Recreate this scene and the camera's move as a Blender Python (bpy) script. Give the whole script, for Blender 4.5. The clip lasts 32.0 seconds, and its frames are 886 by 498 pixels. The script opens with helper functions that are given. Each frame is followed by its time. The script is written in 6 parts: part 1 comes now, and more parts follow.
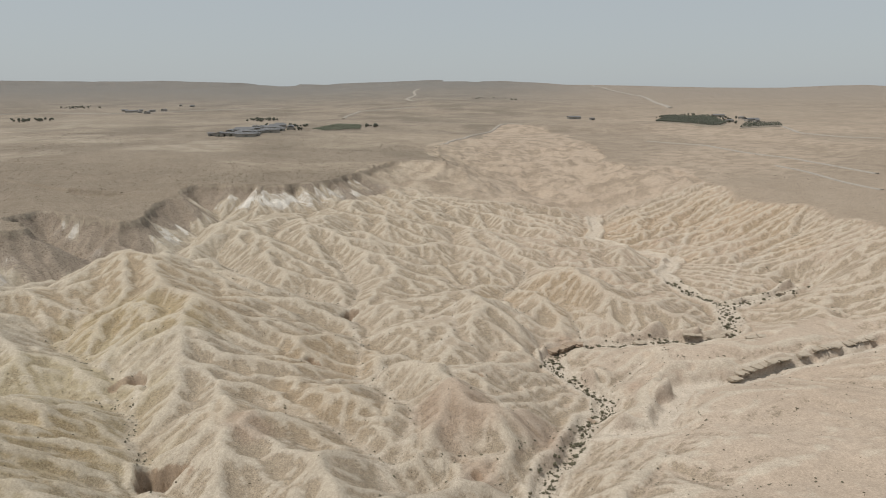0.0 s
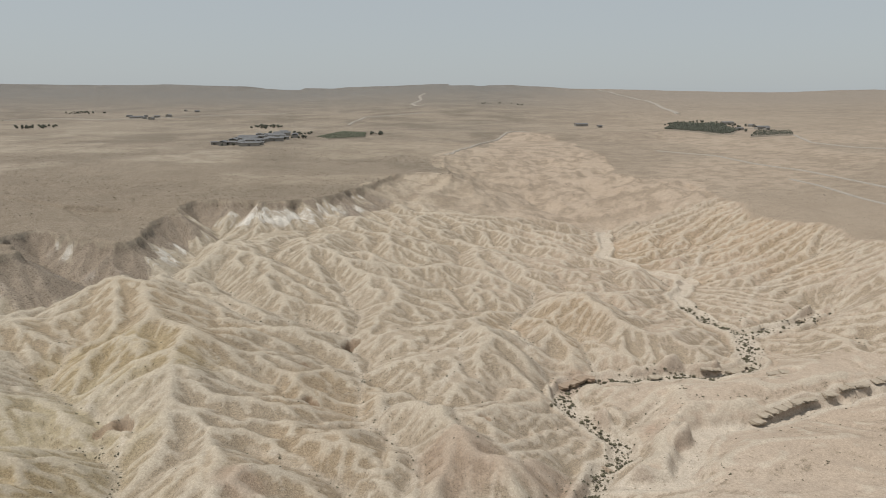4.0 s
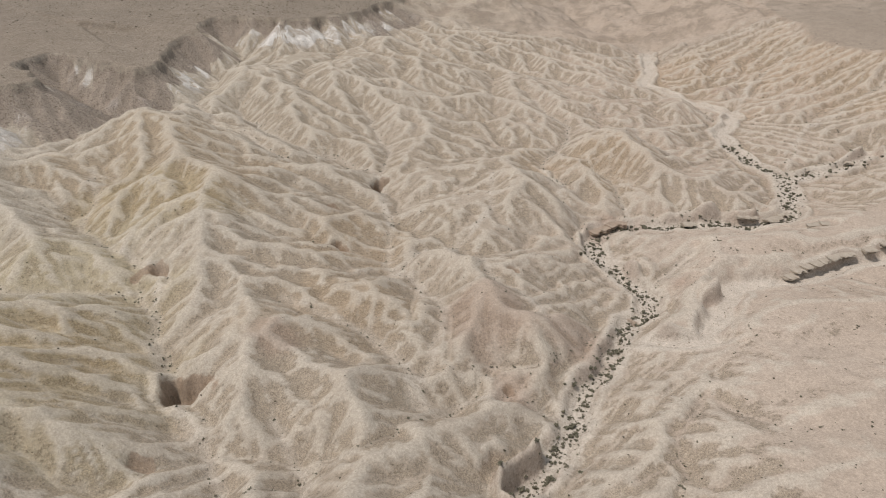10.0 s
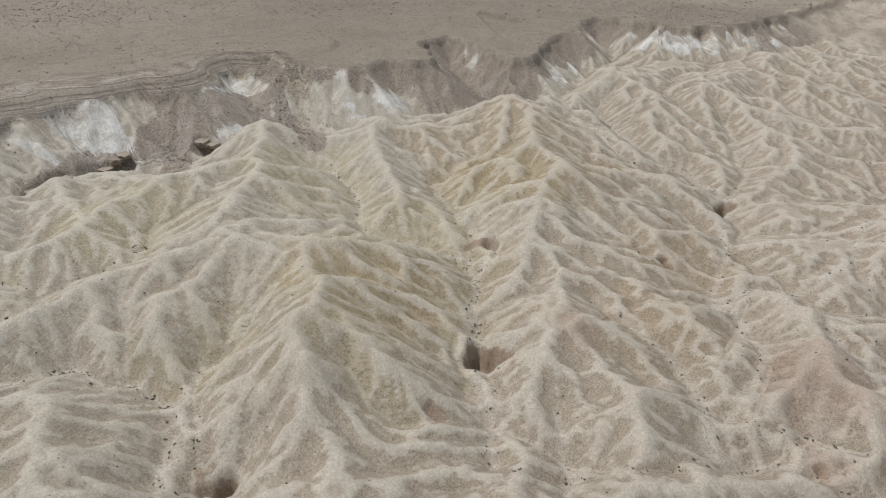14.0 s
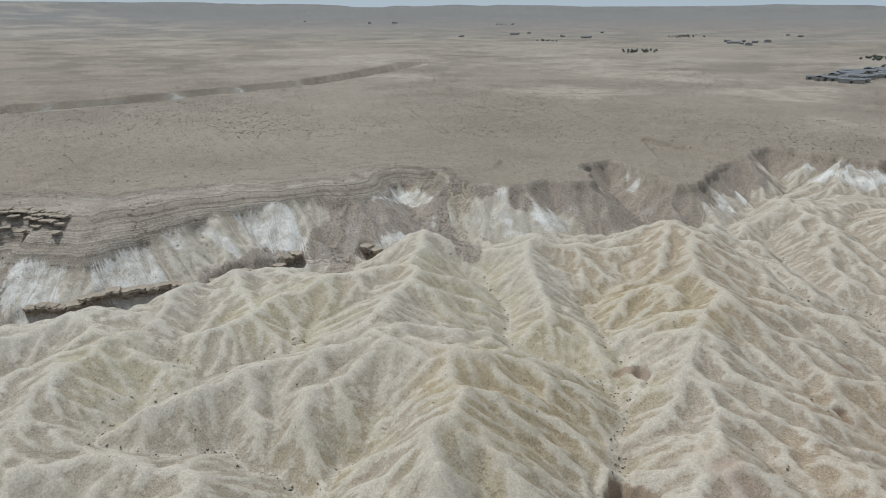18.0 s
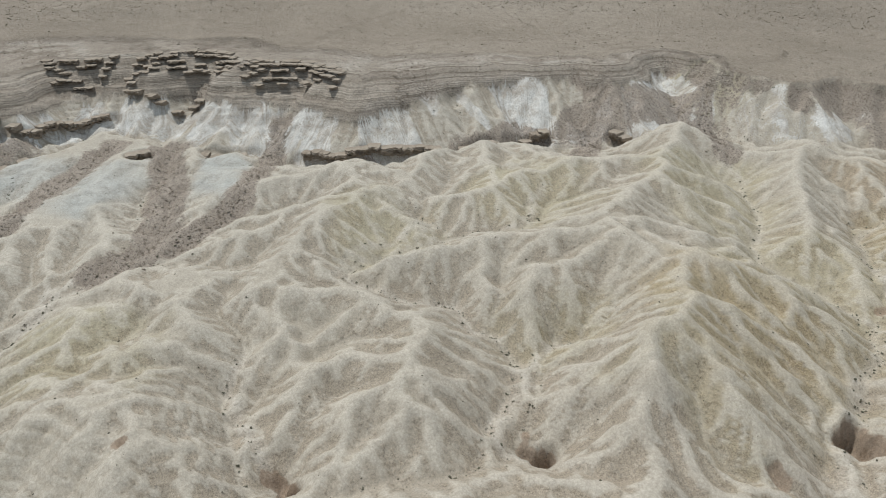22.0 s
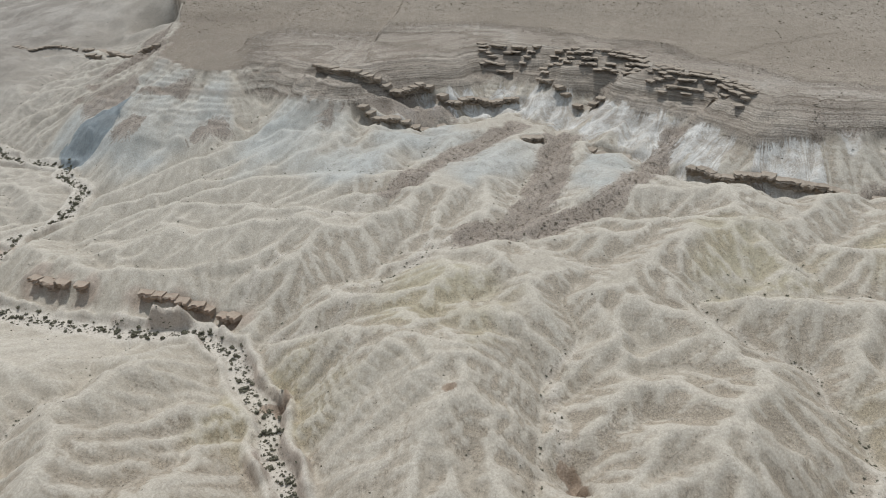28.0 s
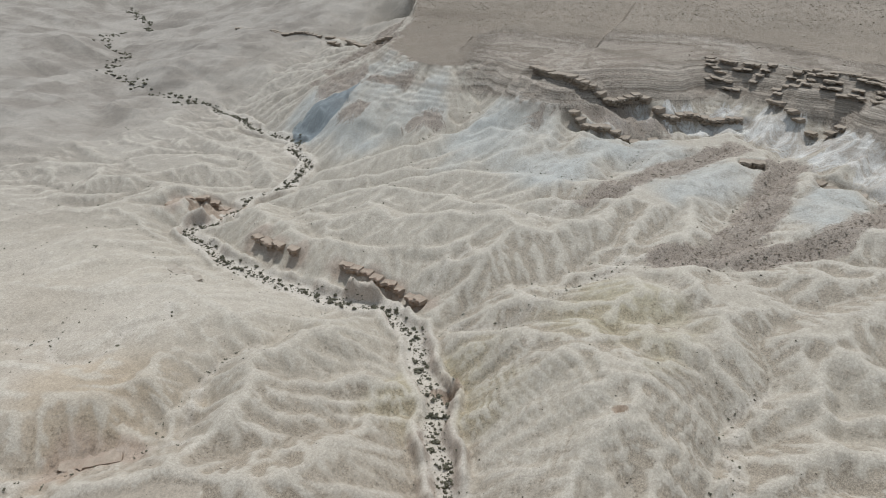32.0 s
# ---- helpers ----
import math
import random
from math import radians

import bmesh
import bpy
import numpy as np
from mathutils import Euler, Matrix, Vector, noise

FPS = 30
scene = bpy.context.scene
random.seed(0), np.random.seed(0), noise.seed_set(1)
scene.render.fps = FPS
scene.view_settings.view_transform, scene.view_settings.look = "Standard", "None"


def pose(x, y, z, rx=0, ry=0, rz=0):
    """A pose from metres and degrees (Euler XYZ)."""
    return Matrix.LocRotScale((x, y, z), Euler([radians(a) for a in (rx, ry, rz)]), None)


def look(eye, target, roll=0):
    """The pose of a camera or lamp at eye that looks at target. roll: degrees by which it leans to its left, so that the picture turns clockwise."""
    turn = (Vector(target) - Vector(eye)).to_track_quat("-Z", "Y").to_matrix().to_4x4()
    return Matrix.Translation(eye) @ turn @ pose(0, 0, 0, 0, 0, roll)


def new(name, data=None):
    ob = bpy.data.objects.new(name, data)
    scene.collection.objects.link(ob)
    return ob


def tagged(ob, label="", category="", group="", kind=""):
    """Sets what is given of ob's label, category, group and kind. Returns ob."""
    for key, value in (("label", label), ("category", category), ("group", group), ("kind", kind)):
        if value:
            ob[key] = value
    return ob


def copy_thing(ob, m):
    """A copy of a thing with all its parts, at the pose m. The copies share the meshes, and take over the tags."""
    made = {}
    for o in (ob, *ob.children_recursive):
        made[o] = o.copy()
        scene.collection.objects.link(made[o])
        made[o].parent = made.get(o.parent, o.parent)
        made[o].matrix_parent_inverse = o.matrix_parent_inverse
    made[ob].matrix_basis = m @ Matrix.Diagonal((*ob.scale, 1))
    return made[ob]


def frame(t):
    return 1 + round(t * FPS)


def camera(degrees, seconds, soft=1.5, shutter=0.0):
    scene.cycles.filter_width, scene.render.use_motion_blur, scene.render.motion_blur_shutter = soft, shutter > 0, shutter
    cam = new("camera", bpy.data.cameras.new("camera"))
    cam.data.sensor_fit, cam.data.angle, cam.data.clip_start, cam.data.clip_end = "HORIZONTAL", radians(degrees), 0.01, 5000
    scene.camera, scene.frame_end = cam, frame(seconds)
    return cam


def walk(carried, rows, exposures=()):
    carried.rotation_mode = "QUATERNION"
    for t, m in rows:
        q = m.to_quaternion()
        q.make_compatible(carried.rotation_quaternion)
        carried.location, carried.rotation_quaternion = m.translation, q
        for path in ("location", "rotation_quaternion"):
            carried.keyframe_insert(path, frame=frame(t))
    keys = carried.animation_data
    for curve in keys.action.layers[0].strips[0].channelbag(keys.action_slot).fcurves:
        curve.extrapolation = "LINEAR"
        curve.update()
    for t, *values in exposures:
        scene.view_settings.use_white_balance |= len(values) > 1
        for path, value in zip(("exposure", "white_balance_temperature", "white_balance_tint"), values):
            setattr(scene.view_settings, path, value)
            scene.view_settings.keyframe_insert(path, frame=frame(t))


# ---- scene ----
cam = camera(65.19, 32.0, soft=1.0)
PATH = [
    (0, pose(0.23, -25.64, 95.06, 77.63, 0.06, -0.75)),
    (0.5, pose(0.26, -23.92, 95.97, 77.66, 0.03, -0.67)),
    (1, pose(0.16, -22.14, 96.9, 77.68, 0.03, -0.63)),
    (1.5, pose(0.19, -20.42, 97.76, 77.71, 0.05, -0.57)),
    (2, pose(0.13, -18.44, 98.62, 77.72, 0.02, -0.51)),
    (2.5, pose(0.12, -16.6, 99.64, 77.73, 0.02, -0.47)),
    (3, pose(0.17, -14.73, 100.59, 77.76, 0, -0.41)),
    (3.5, pose(0.22, -12.93, 101.46, 77.8, 0, -0.35)),
    (4, pose(0.33, -11.13, 102.31, 77.84, -0.02, -0.28)),
    (4.5, pose(0.11, -9.23, 103.35, 77.86, -0.07, -0.26)),
    (6.5, pose(0.2, -3.64, 106.64, 76.54, -0.13, 0)),
    (7, pose(0.13, -2.87, 107.48, 73.55, -0.15, 0.07)),
    (7.5, pose(0.1, -2.27, 108.52, 69.17, -0.16, 0.18)),
    (8, pose(0.31, -1.41, 109.81, 65.3, -0.14, 0.34)),
    (8.5, pose(0.43, -0.83, 110.83, 63.02, -0.13, 0.51)),
    (9, pose(-0, -0, 112, 61.99, -0.22, 0.72)),
    (9.5, pose(0.01, -0.02, 112, 62.01, -0.17, 1.07)),
    (10, pose(0.01, -0.02, 112, 62.04, -0.15, 2.39)),
    (10.5, pose(-0, -0.01, 112, 62.03, -0.14, 4.25)),
    (11, pose(-0, -0, 112, 62.03, -0.12, 7.43)),
    (11.5, pose(-0, 0, 112, 62.06, -0.14, 11.81)),
    (12, pose(-0, 0.01, 112, 62.07, -0.11, 16.18)),
    (12.5, pose(0, 0.01, 112, 62.08, -0.05, 20.46)),
    (13, pose(0, 0.01, 112, 62.11, -0.06, 24.38)),
    (13.5, pose(-0, 0.01, 112, 62.14, -0.07, 28.25)),
    (14, pose(-0.01, 0.01, 112, 62.2, -0.04, 31.99)),
    (14.5, pose(0.01, 0.01, 112, 62.2, -0.02, 34.48)),
    (16.5, pose(-0, -0.01, 112, 69.38, 0.09, 39.12)),
    (17, pose(0, -0.01, 112, 71.23, 0.06, 40.89)),
    (17.5, pose(0, -0.01, 112, 71.65, 0.08, 42.9)),
    (18, pose(0, -0, 112, 71.7, 0.15, 45.28)),
    (18.5, pose(0, 0, 112, 71.76, 0.15, 47.77)),
    (19, pose(0, 0, 112, 71.79, 0.16, 50.09)),
    (19.5, pose(0.01, -0, 112, 71.78, 0.05, 52.61)),
    (20, pose(0, 0, 112, 71.15, 0.11, 55.09)),
    (20.5, pose(0.01, 0, 111.99, 69.04, 0.1, 57.61)),
    (21, pose(0.01, 0, 111.99, 66.05, 0.25, 60.08)),
    (21.5, pose(0.01, -0, 111.99, 63.33, 0.21, 62.67)),
    (22, pose(0, -0.01, 111.99, 62, 0.14, 66.44)),
    (22.5, pose(0.01, -0.01, 112, 61.96, 0.15, 69.54)),
    (23, pose(0.01, -0.01, 112, 62.02, 0.2, 72.29)),
    (23.5, pose(0.02, -0.01, 112, 62.05, 0.17, 75.04)),
    (24, pose(0.01, -0.01, 112, 62.09, 0.11, 77.77)),
    (24.5, pose(0.01, -0, 112.01, 62.14, 0.16, 80.45)),
    (25, pose(0.01, 0, 112.01, 62.19, 0.11, 83.2)),
    (25.5, pose(0, 0, 112.01, 62.22, 0.13, 85.87)),
    (27.5, pose(-0.02, 0.01, 112, 62.31, -0.02, 96.56)),
    (28, pose(-0.01, 0, 112, 62.33, -0.07, 99.13)),
    (28.5, pose(-0.02, 0.01, 112, 62.35, -0.11, 101.72)),
    (29, pose(-0.01, 0.01, 112, 62.37, -0.12, 104.29)),
    (29.5, pose(-0, 0.01, 112, 62.42, -0.14, 106.88)),
    (30, pose(-0.01, 0.01, 112, 62.46, -0.2, 109.46)),
    (30.5, pose(-0.01, 0.01, 112, 62.51, -0.32, 111.92)),
    (31, pose(-0.01, 0, 112, 62.53, -0.36, 114.12)),
    (31.5, pose(-0.01, 0.01, 112, 62.52, -0.39, 115.67)),
    (32, pose(-0.02, 0.01, 112, 62.51, -0.43, 116.87)),
]
walk(cam, PATH, exposures=[(0, -0.1, 6500, 10.5), (6.5, -0.1, 6500, 10), (8, -0.1, 6320, 9), (9.3, -0.12, 6340, 11), (10.3, -0.12, 6250, 15.5), (13, -0.12, 6100, 13), (16.5, -0.08, 5600, 7), (21, 0.0, 5820, 7), (24, -0.01, 5830, 8.5), (32, -0.02, 5700, 9)])

# ---- daylight ----
world = bpy.data.worlds.new("sky")
scene.world = world
world.use_nodes = True
wn = world.node_tree
sky = wn.nodes.new("ShaderNodeTexSky")
sky.sky_type = "NISHITA"
sky.sun_disc = False
SUN_HEIGHT, SUN_WAY = 65.0, (-0.93, -0.36)          # degrees, and the way to the sun in plan
sky.sun_elevation = radians(SUN_HEIGHT)
sky.sun_rotation = math.atan2(SUN_WAY[0], SUN_WAY[1])
sky.air_density, sky.dust_density, sky.ozone_density = 1.0, 1.5, 1.0
haze = wn.nodes.new("ShaderNodeMix")               # a hazy sky: the clear sky under a thin even veil
haze.data_type = "RGBA"
haze.inputs[0].default_value = 0.86
haze.inputs[7].default_value = (3.9, 4.25, 4.4, 1.0)
wn.links.new(sky.outputs[0], haze.inputs[6])
wn.links.new(haze.outputs[2], wn.nodes["Background"].inputs[0])
wn.nodes["Background"].inputs[1].default_value = 0.12
sun = new("sun", bpy.data.lights.new("sun", "SUN"))
sun.data.energy, sun.data.angle, sun.data.color = 3.2, radians(2.5), (1.0, 0.95, 0.87)
sun_dir = Vector((SUN_WAY[0], SUN_WAY[1], math.tan(radians(SUN_HEIGHT)) * math.hypot(*SUN_WAY)))
sun.matrix_world = look(sun_dir * 200, (0, 0, 0))

# ---- plan of the land: metres, x east, y north, height over the wadi bed ----
RIM_WEST = [(-492, -270, 36), (-409, -235, 34), (-357, -215, 32), (-334, -183, 32), (-336, -158, 33), (-357, -140, 36), (-336, -114, 38), (-323, -98, 40)]
RIM_MIDDLE = [(-370, -40, 43), (-359, -9, 43), (-348, 18, 43), (-348, 35, 42.5), (-316, 52, 42), (-309, 69, 41.5), (-287, 81, 41), (-278, 98, 41), (-280, 121, 41), (-281, 150, 41), (-265, 172, 41)]
RIM_EAST = [(-253, 190, 41), (-254, 204, 40), (-265, 227, 40), (-248, 243, 40), (-231, 234, 39), (-220, 242, 38), (-208, 249, 37), (-201, 253, 37.5), (-203, 272, 38), (-193, 276, 38), (-183, 284, 37), (-214, 318, 37), (-210, 342, 36), (-185, 335, 35), (-160, 322, 34), (-154, 327, 33), (-159, 351, 33), (-165, 380, 34), (-152, 398, 36), (-160, 427, 38), (-156, 435, 39), (-136, 432, 39), (-113, 424, 39), (-95, 433, 39), (-80, 446, 39), (-66, 480, 39), (-35, 587, 40), (10, 570, 40), (0, 693, 41), (21, 861, 42), (70, 943, 43), (124, 1120, 44)]
TERRACE = [(124, 1120, 44), (193, 1018, 42), (196, 814, 38), (170, 662, 36), (178, 584, 34), (210, 574, 34), (211, 491, 33), (212, 438, 32), (224, 407, 32), (232, 378, 32), (237, 352, 32), (237, 335, 32)]
CANYON = [(-593, 78, 44), (-637, 124, 44), (-633, 229, 45), (-647, 331, 45), (-655, 431, 46), (-709, 570, 46), (-780, 707, 46)]
# channels: bed lines of the wadi and its gullies (x, y, height)
CHANNELS = {}
CHANNELS["wadi"] = [(12, 107, -5), (22, 121, -5), (28, 132, -4.5), (31, 143, -4), (40, 157, -4), (54, 177, -3.5), (57, 188, -3), (52, 196, -3), (45, 211, -2), (44, 222, -2), (49, 233, -2), (64, 238, -1.5), (79, 238, -1), (101, 236, -0.5), (121, 242, 0), (131, 266, 0.5), (134, 283, 1), (125, 295, 1.5), (122, 316, 2), (122, 335, 2.5), (139, 362, 3), (127, 381, 3.5), (113, 402, 4), (104, 418, 4.5), (116, 460, 5), (122, 507, 6), (93, 551, 9), (76, 601, 13)]
CHANNELS["wadi east arm"] = [(134, 283, 1), (146, 285, 1), (160, 290, 1.5), (183, 307, 2)]
CHANNELS["side wadi"] = [(57, 188, -3), (61, 194, -2.5), (70, 205, -1), (77, 213, 1)]
CHANNELS["side canyon"] = [(51, 160, 0), (62, 158, 1), (68, 160, 1), (74, 171, 1), (82, 189, 0), (92, 193, 0), (102, 193, 1), (114, 199, 1), (127, 205, 2), (140, 210, 2), (152, 214, 3), (172, 222, 4)]
CHANNELS["sink gully"] = [(-37, 261, 8), (-30, 230, 6), (-26, 203, 4), (-23, 189, 3.5), (-18, 189, 3.5), (-8, 173, 3.5), (-6, 164, 3.3), (-9, 148, 3), (-11, 133, 2), (-8, 129, 1.5), (1, 134, 0), (11, 137, -1), (19, 133, -2), (25, 131, -4)]
CHANNELS["gully a"] = [(-52, 165, 9), (-35, 157, 7), (-27, 155, 5), (-20, 149, 4), (-15, 143, 3), (-13, 131, 2), (-8, 129, 1.5)]
CHANNELS["gully b"] = [(-112, 321, 16), (-92, 298, 14), (-71, 282, 12), (-56, 281, 10), (-39, 264, 8)]
CHANNELS["gully c"] = [(-53, 331, 14), (-36, 293, 10), (-37, 264, 8)]
CHANNELS["gully d"] = [(95, 293, 3), (83, 310, 6), (75, 325, 8)]
CHANNELS["gully e"] = [(44, 222, -2), (37, 243, 4), (31, 282, 6), (43, 306, 7), (49, 332, 8), (32, 363, 12)]
CHANNELS["gully f"] = [(52, 276, 5), (59, 263, 3), (64, 238, -1.5)]
CHANNELS["gully g"] = [(0, 197, 8), (6, 184, 8), (21, 166, 6), (27, 159, 4), (43, 163, -3)]
CHANNELS["gully h"] = [(11, 264, 9), (6, 222, 8), (-5, 206, 7), (-16, 201, 5), (-23, 189, 3.5)]
CHANNELS["pit gully"] = [(-90, 174, 12), (-87, 163, 11), (-84, 153, 10), (-77, 137, 9), (-73, 130, 8), (-68, 125, 5), (-63, 118, 4), (-55, 109, 3), (-49, 100, 2)]
CHANNELS["pit gully low"] = [(-43, 118, 3), (-37, 110, 2), (-32, 100, 1)]
CHANNELS["slope gully east"] = [(139, 362, 3), (163, 408, 8), (193, 440, 14), (215, 454, 20)]
CHANNELS["slope gully far"] = [(134, 283, 1), (161, 331, 6), (193, 357, 10), (221, 376, 14)]
CHANNELS["chan a"] = [(-188, 193, 24), (-168, 190, 18), (-153, 181, 16), (-142, 173, 15), (-134, 162, 14), (-121, 160, 12.5), (-109, 164, 11), (-94, 166, 10), (-89, 159, 9.5), (-80, 144, 8), (-73, 132, 7)]
CHANNELS["chan b"] = [(-136, 229, 20), (-127, 212, 18), (-126, 196, 16), (-114, 185, 15), (-99, 178, 13), (-92, 176, 12)]
CHANNELS["chan c"] = [(-135, 326, 20), (-106, 283, 18), (-96, 284, 16), (-72, 263, 13)]
CHANNELS["chan d"] = [(-191, 121, 20), (-185, 112, 18), (-173, 102, 17), (-177, 79, 15.5), (-177, 66, 14.5), (-178, 52, 13.5), (-171, 43, 12.5), (-166, 46, 12), (-154, 56, 11), (-148, 68, 10), (-143, 67, 9.5), (-132, 72, 9), (-124, 72, 8.5), (-115, 71, 8)]
CHANNELS["chan d low"] = [(-126, 72, 7.5), (-118, 73, 7), (-112, 71, 6.5), (-109, 63, 6), (-103, 57, 5.5), (-97, 56, 5), (-94, 65, 3)]
CHANNELS["chan e"] = [(-120, 89, 9), (-123, 84, 8), (-117, 74, 7)]
CHANNELS["chan f"] = [(-149, 11, 9), (-140, 4, 7), (-130, 5, 6), (-123, 7, 5), (-113, 8, 4), (-105, 11, 2)]
CHANNELS["chan g"] = [(-231, 25, 15), (-211, 0, 13), (-204, -18, 11.5), (-202, -36, 10), (-190, -36, 9), (-176, -49, 7), (-163, -54, 5), (-156, -62, 2), (-157, -76, -4)]
CHANNELS["chan h"] = [(-245, -42, 14), (-233, -60, 12), (-218, -68, 11), (-210, -90, 9), (-210, -102, 8)]
CHANNELS["chan i"] = [(-196, 73, 16), (-185, 77, 15), (-182, 51, 15), (-171, 39, 14)]
CHANNELS["chan j"] = [(-190, -83, 6), (-179, -89, 4), (-171, -91, 0)]
CHANNELS["lower wadi"] = [(-98, -48, -6), (-107, -53, -6), (-116, -61, -6), (-128, -65, -6), (-139, -77, -6.5), (-151, -85, -6.5), (-159, -99, -7), (-158, -117, -7.5), (-158, -138, -8), (-161, -155, -8.5), (-165, -177, -9), (-173, -200, -9), (-180, -202, -9), (-189, -194, -9), (-213, -203, -9.5), (-225, -194, -9.5), (-246, -201, -10), (-260, -206, -10), (-272, -224, -10), (-286, -231, -10), (-291, -258, -10.5), (-309, -295, -11), (-317, -320, -11), (-313, -350, -11.5), (-324, -387, -12), (-334, -415, -12), (-350, -457, -12), (-399, -489, -13), (-423, -551, -13), (-459, -580, -14), (-501, -575, -15), (-582, -698, -16)]
CHANNELS["west gully a"] = [(-51, -127, 2), (-60, -123, 2), (-66, -119, 2.5), (-76, -108, 4), (-78, -101, 6)]
CHANNELS["west gully b"] = [(-85, -110, 1), (-94, -114, 2), (-104, -118, 3), (-116, -115, 4.5)]
CHANNELS["west gully c"] = [(-86, -175, 3), (-92, -164, 3), (-85, -155, 2.5), (-88, -147, 3), (-97, -146, 3), (-101, -149, 3.5), (-112, -142, 4), (-117, -147, 5)]
CHANNELS["west gully d"] = [(-179, -47, 7), (-193, -37, 10), (-204, -20, 11)]
# crests of hills and spurs (x, y, height)
CRESTS = {}
CRESTS["tan ridge"] = [(-135, 268, 30), (-121, 264, 28), (-113, 243, 26), (-101, 228, 24), (-86, 221, 22), (-88, 208, 21), (-84, 187, 19), (-82, 176, 17), (-79, 165, 13)]
CRESTS["tan spur west"] = [(-113, 243, 26), (-121, 232, 21), (-130, 223, 16)]
CRESTS["tan spur low"] = [(-101, 212, 21), (-108, 209, 18), (-105, 192, 16), (-105, 182, 13)]
CRESTS["bright spur"] = [(-86, 221, 22), (-75, 206, 16), (-63, 204, 13), (-53, 200, 9)]
CRESTS["east ridge"] = [(-120, 264, 28), (-100, 269, 21), (-80, 253, 16), (-59, 250, 12), (-44, 249, 9)]
CRESTS["rim spur a"] = [(-129, 362, 28), (-95, 342, 23), (-78, 316, 18), (-67, 302, 13)]
CRESTS["rim spur b"] = [(-84, 375, 27), (-53, 347, 21), (-45, 332, 18), (-20, 334, 12)]
CRESTS["rim spur c"] = [(-61, 437, 29), (-32, 423, 22), (5, 407, 16)]
CRESTS["rim spur d"] = [(-141, 323, 26), (-123, 300, 22), (-99, 306, 18)]
CRESTS["centre dome"] = [(-20, 204, 8), (-5, 191, 11), (4, 167, 13), (3, 150, 13), (15, 147, 10), (26, 152, 7)]
CRESTS["centre dome foot"] = [(3, 150, 13), (1, 139, 10), (4, 135, 5)]
CRESTS["mid hill a"] = [(13, 251, 13), (26, 252, 14), (41, 265, 12), (50, 271, 8)]
CRESTS["mid hill b"] = [(23, 239, 12), (34, 230, 14), (42, 225, 12), (53, 227, 6)]
CRESTS["mid hill c"] = [(49, 296, 13), (66, 294, 14), (75, 274, 11), (82, 254, 7)]
CRESTS["mid hill d"] = [(101, 356, 9), (112, 363, 10), (121, 353, 7)]
CRESTS["mid hill e"] = [(54, 248, 9), (70, 254, 9), (85, 243, 7), (112, 247, 6)]
CRESTS["front hill"] = [(-21, 106, 8), (-12, 113, 8), (-4, 118, 8), (8, 128, 5), (17, 128, 2)]
CRESTS["front hill b"] = [(5, 104, 5), (10, 113, 4), (18, 121, 2)]
CRESTS["low ridge a"] = [(-33, 89, 13), (-31, 102, 13), (-31, 112, 13), (-29, 122, 11), (-26, 132, 8)]
CRESTS["low ridge b"] = [(-59, 158, 13), (-56, 139, 12), (-54, 125, 12), (-49, 115, 11)]
CRESTS["low ridge c"] = [(-31, 112, 13), (-22, 113, 9), (-13, 119, 6)]
CRESTS["low ridge d"] = [(-37, 172, 9), (-24, 174, 8), (-16, 160, 6)]
CRESTS["terrace lip"] = [(56, 203, 4), (62, 190, 5), (81, 214, 5), (101, 217, 6), (118, 212, 6), (143, 220, 7)]
CRESTS["terrace b"] = [(56, 164, 5), (68, 182, 6), (84, 195, 7), (103, 197, 7)]
CRESTS["east dune a"] = [(27, 104, 2), (35, 114, 4), (47, 126, 5), (60, 136, 6), (74, 142, 7), (104, 143, 7)]
CRESTS["east dune b"] = [(38, 99, 5), (57, 112, 7), (79, 123, 9), (98, 132, 9)]
CRESTS["east dune c"] = [(53, 98, 7), (70, 103, 9), (86, 108, 10)]
CRESTS["east dune d"] = [(74, 164, 6), (91, 169, 7), (118, 171, 8)]
CRESTS["great ridge"] = [(-151, 108, 21), (-142, 122, 23), (-135, 126, 24), (-121, 126, 25), (-111, 109, 25), (-102, 99, 24), (-95, 90, 22), (-86, 81, 20)]
CRESTS["great ridge low"] = [(-89, 89, 18), (-87, 85, 16), (-81, 79, 13)]
CRESTS["great spur a"] = [(-121, 126, 25), (-113, 130, 22), (-97, 130, 17), (-84, 132, 11), (-75, 131, 8)]
CRESTS["great spur b"] = [(-109, 107, 25), (-100, 116, 21), (-90, 121, 16), (-77, 124, 9)]
CRESTS["great spur c"] = [(-100, 97, 24), (-91, 103, 20), (-82, 109, 15), (-75, 113, 11)]
CRESTS["great spur d"] = [(-122, 126, 25), (-113, 141, 20), (-101, 147, 14), (-87, 148, 11)]
CRESTS["great spur e"] = [(-111, 109, 25), (-119, 100, 20), (-120, 90, 14), (-121, 83, 10)]
CRESTS["great spur f"] = [(-101, 98, 24), (-107, 90, 18), (-115, 81, 11)]
CRESTS["great spur g"] = [(-94, 93, 23), (-101, 89, 18), (-108, 86, 13), (-114, 81, 9)]
CRESTS["great spur h"] = [(-89, 90, 22), (-93, 83, 16), (-99, 77, 11), (-106, 71, 8)]
CRESTS["great spur i"] = [(-87, 87, 17), (-92, 78, 11), (-95, 70, 6)]
CRESTS["great spur j"] = [(-113, 109, 25), (-116, 100, 21), (-122, 95, 16), (-121, 91, 12)]
CRESTS["great head"] = [(-116, 112, 24), (-121, 103, 21), (-128, 94, 18), (-131, 85, 14), (-130, 81, 12)]
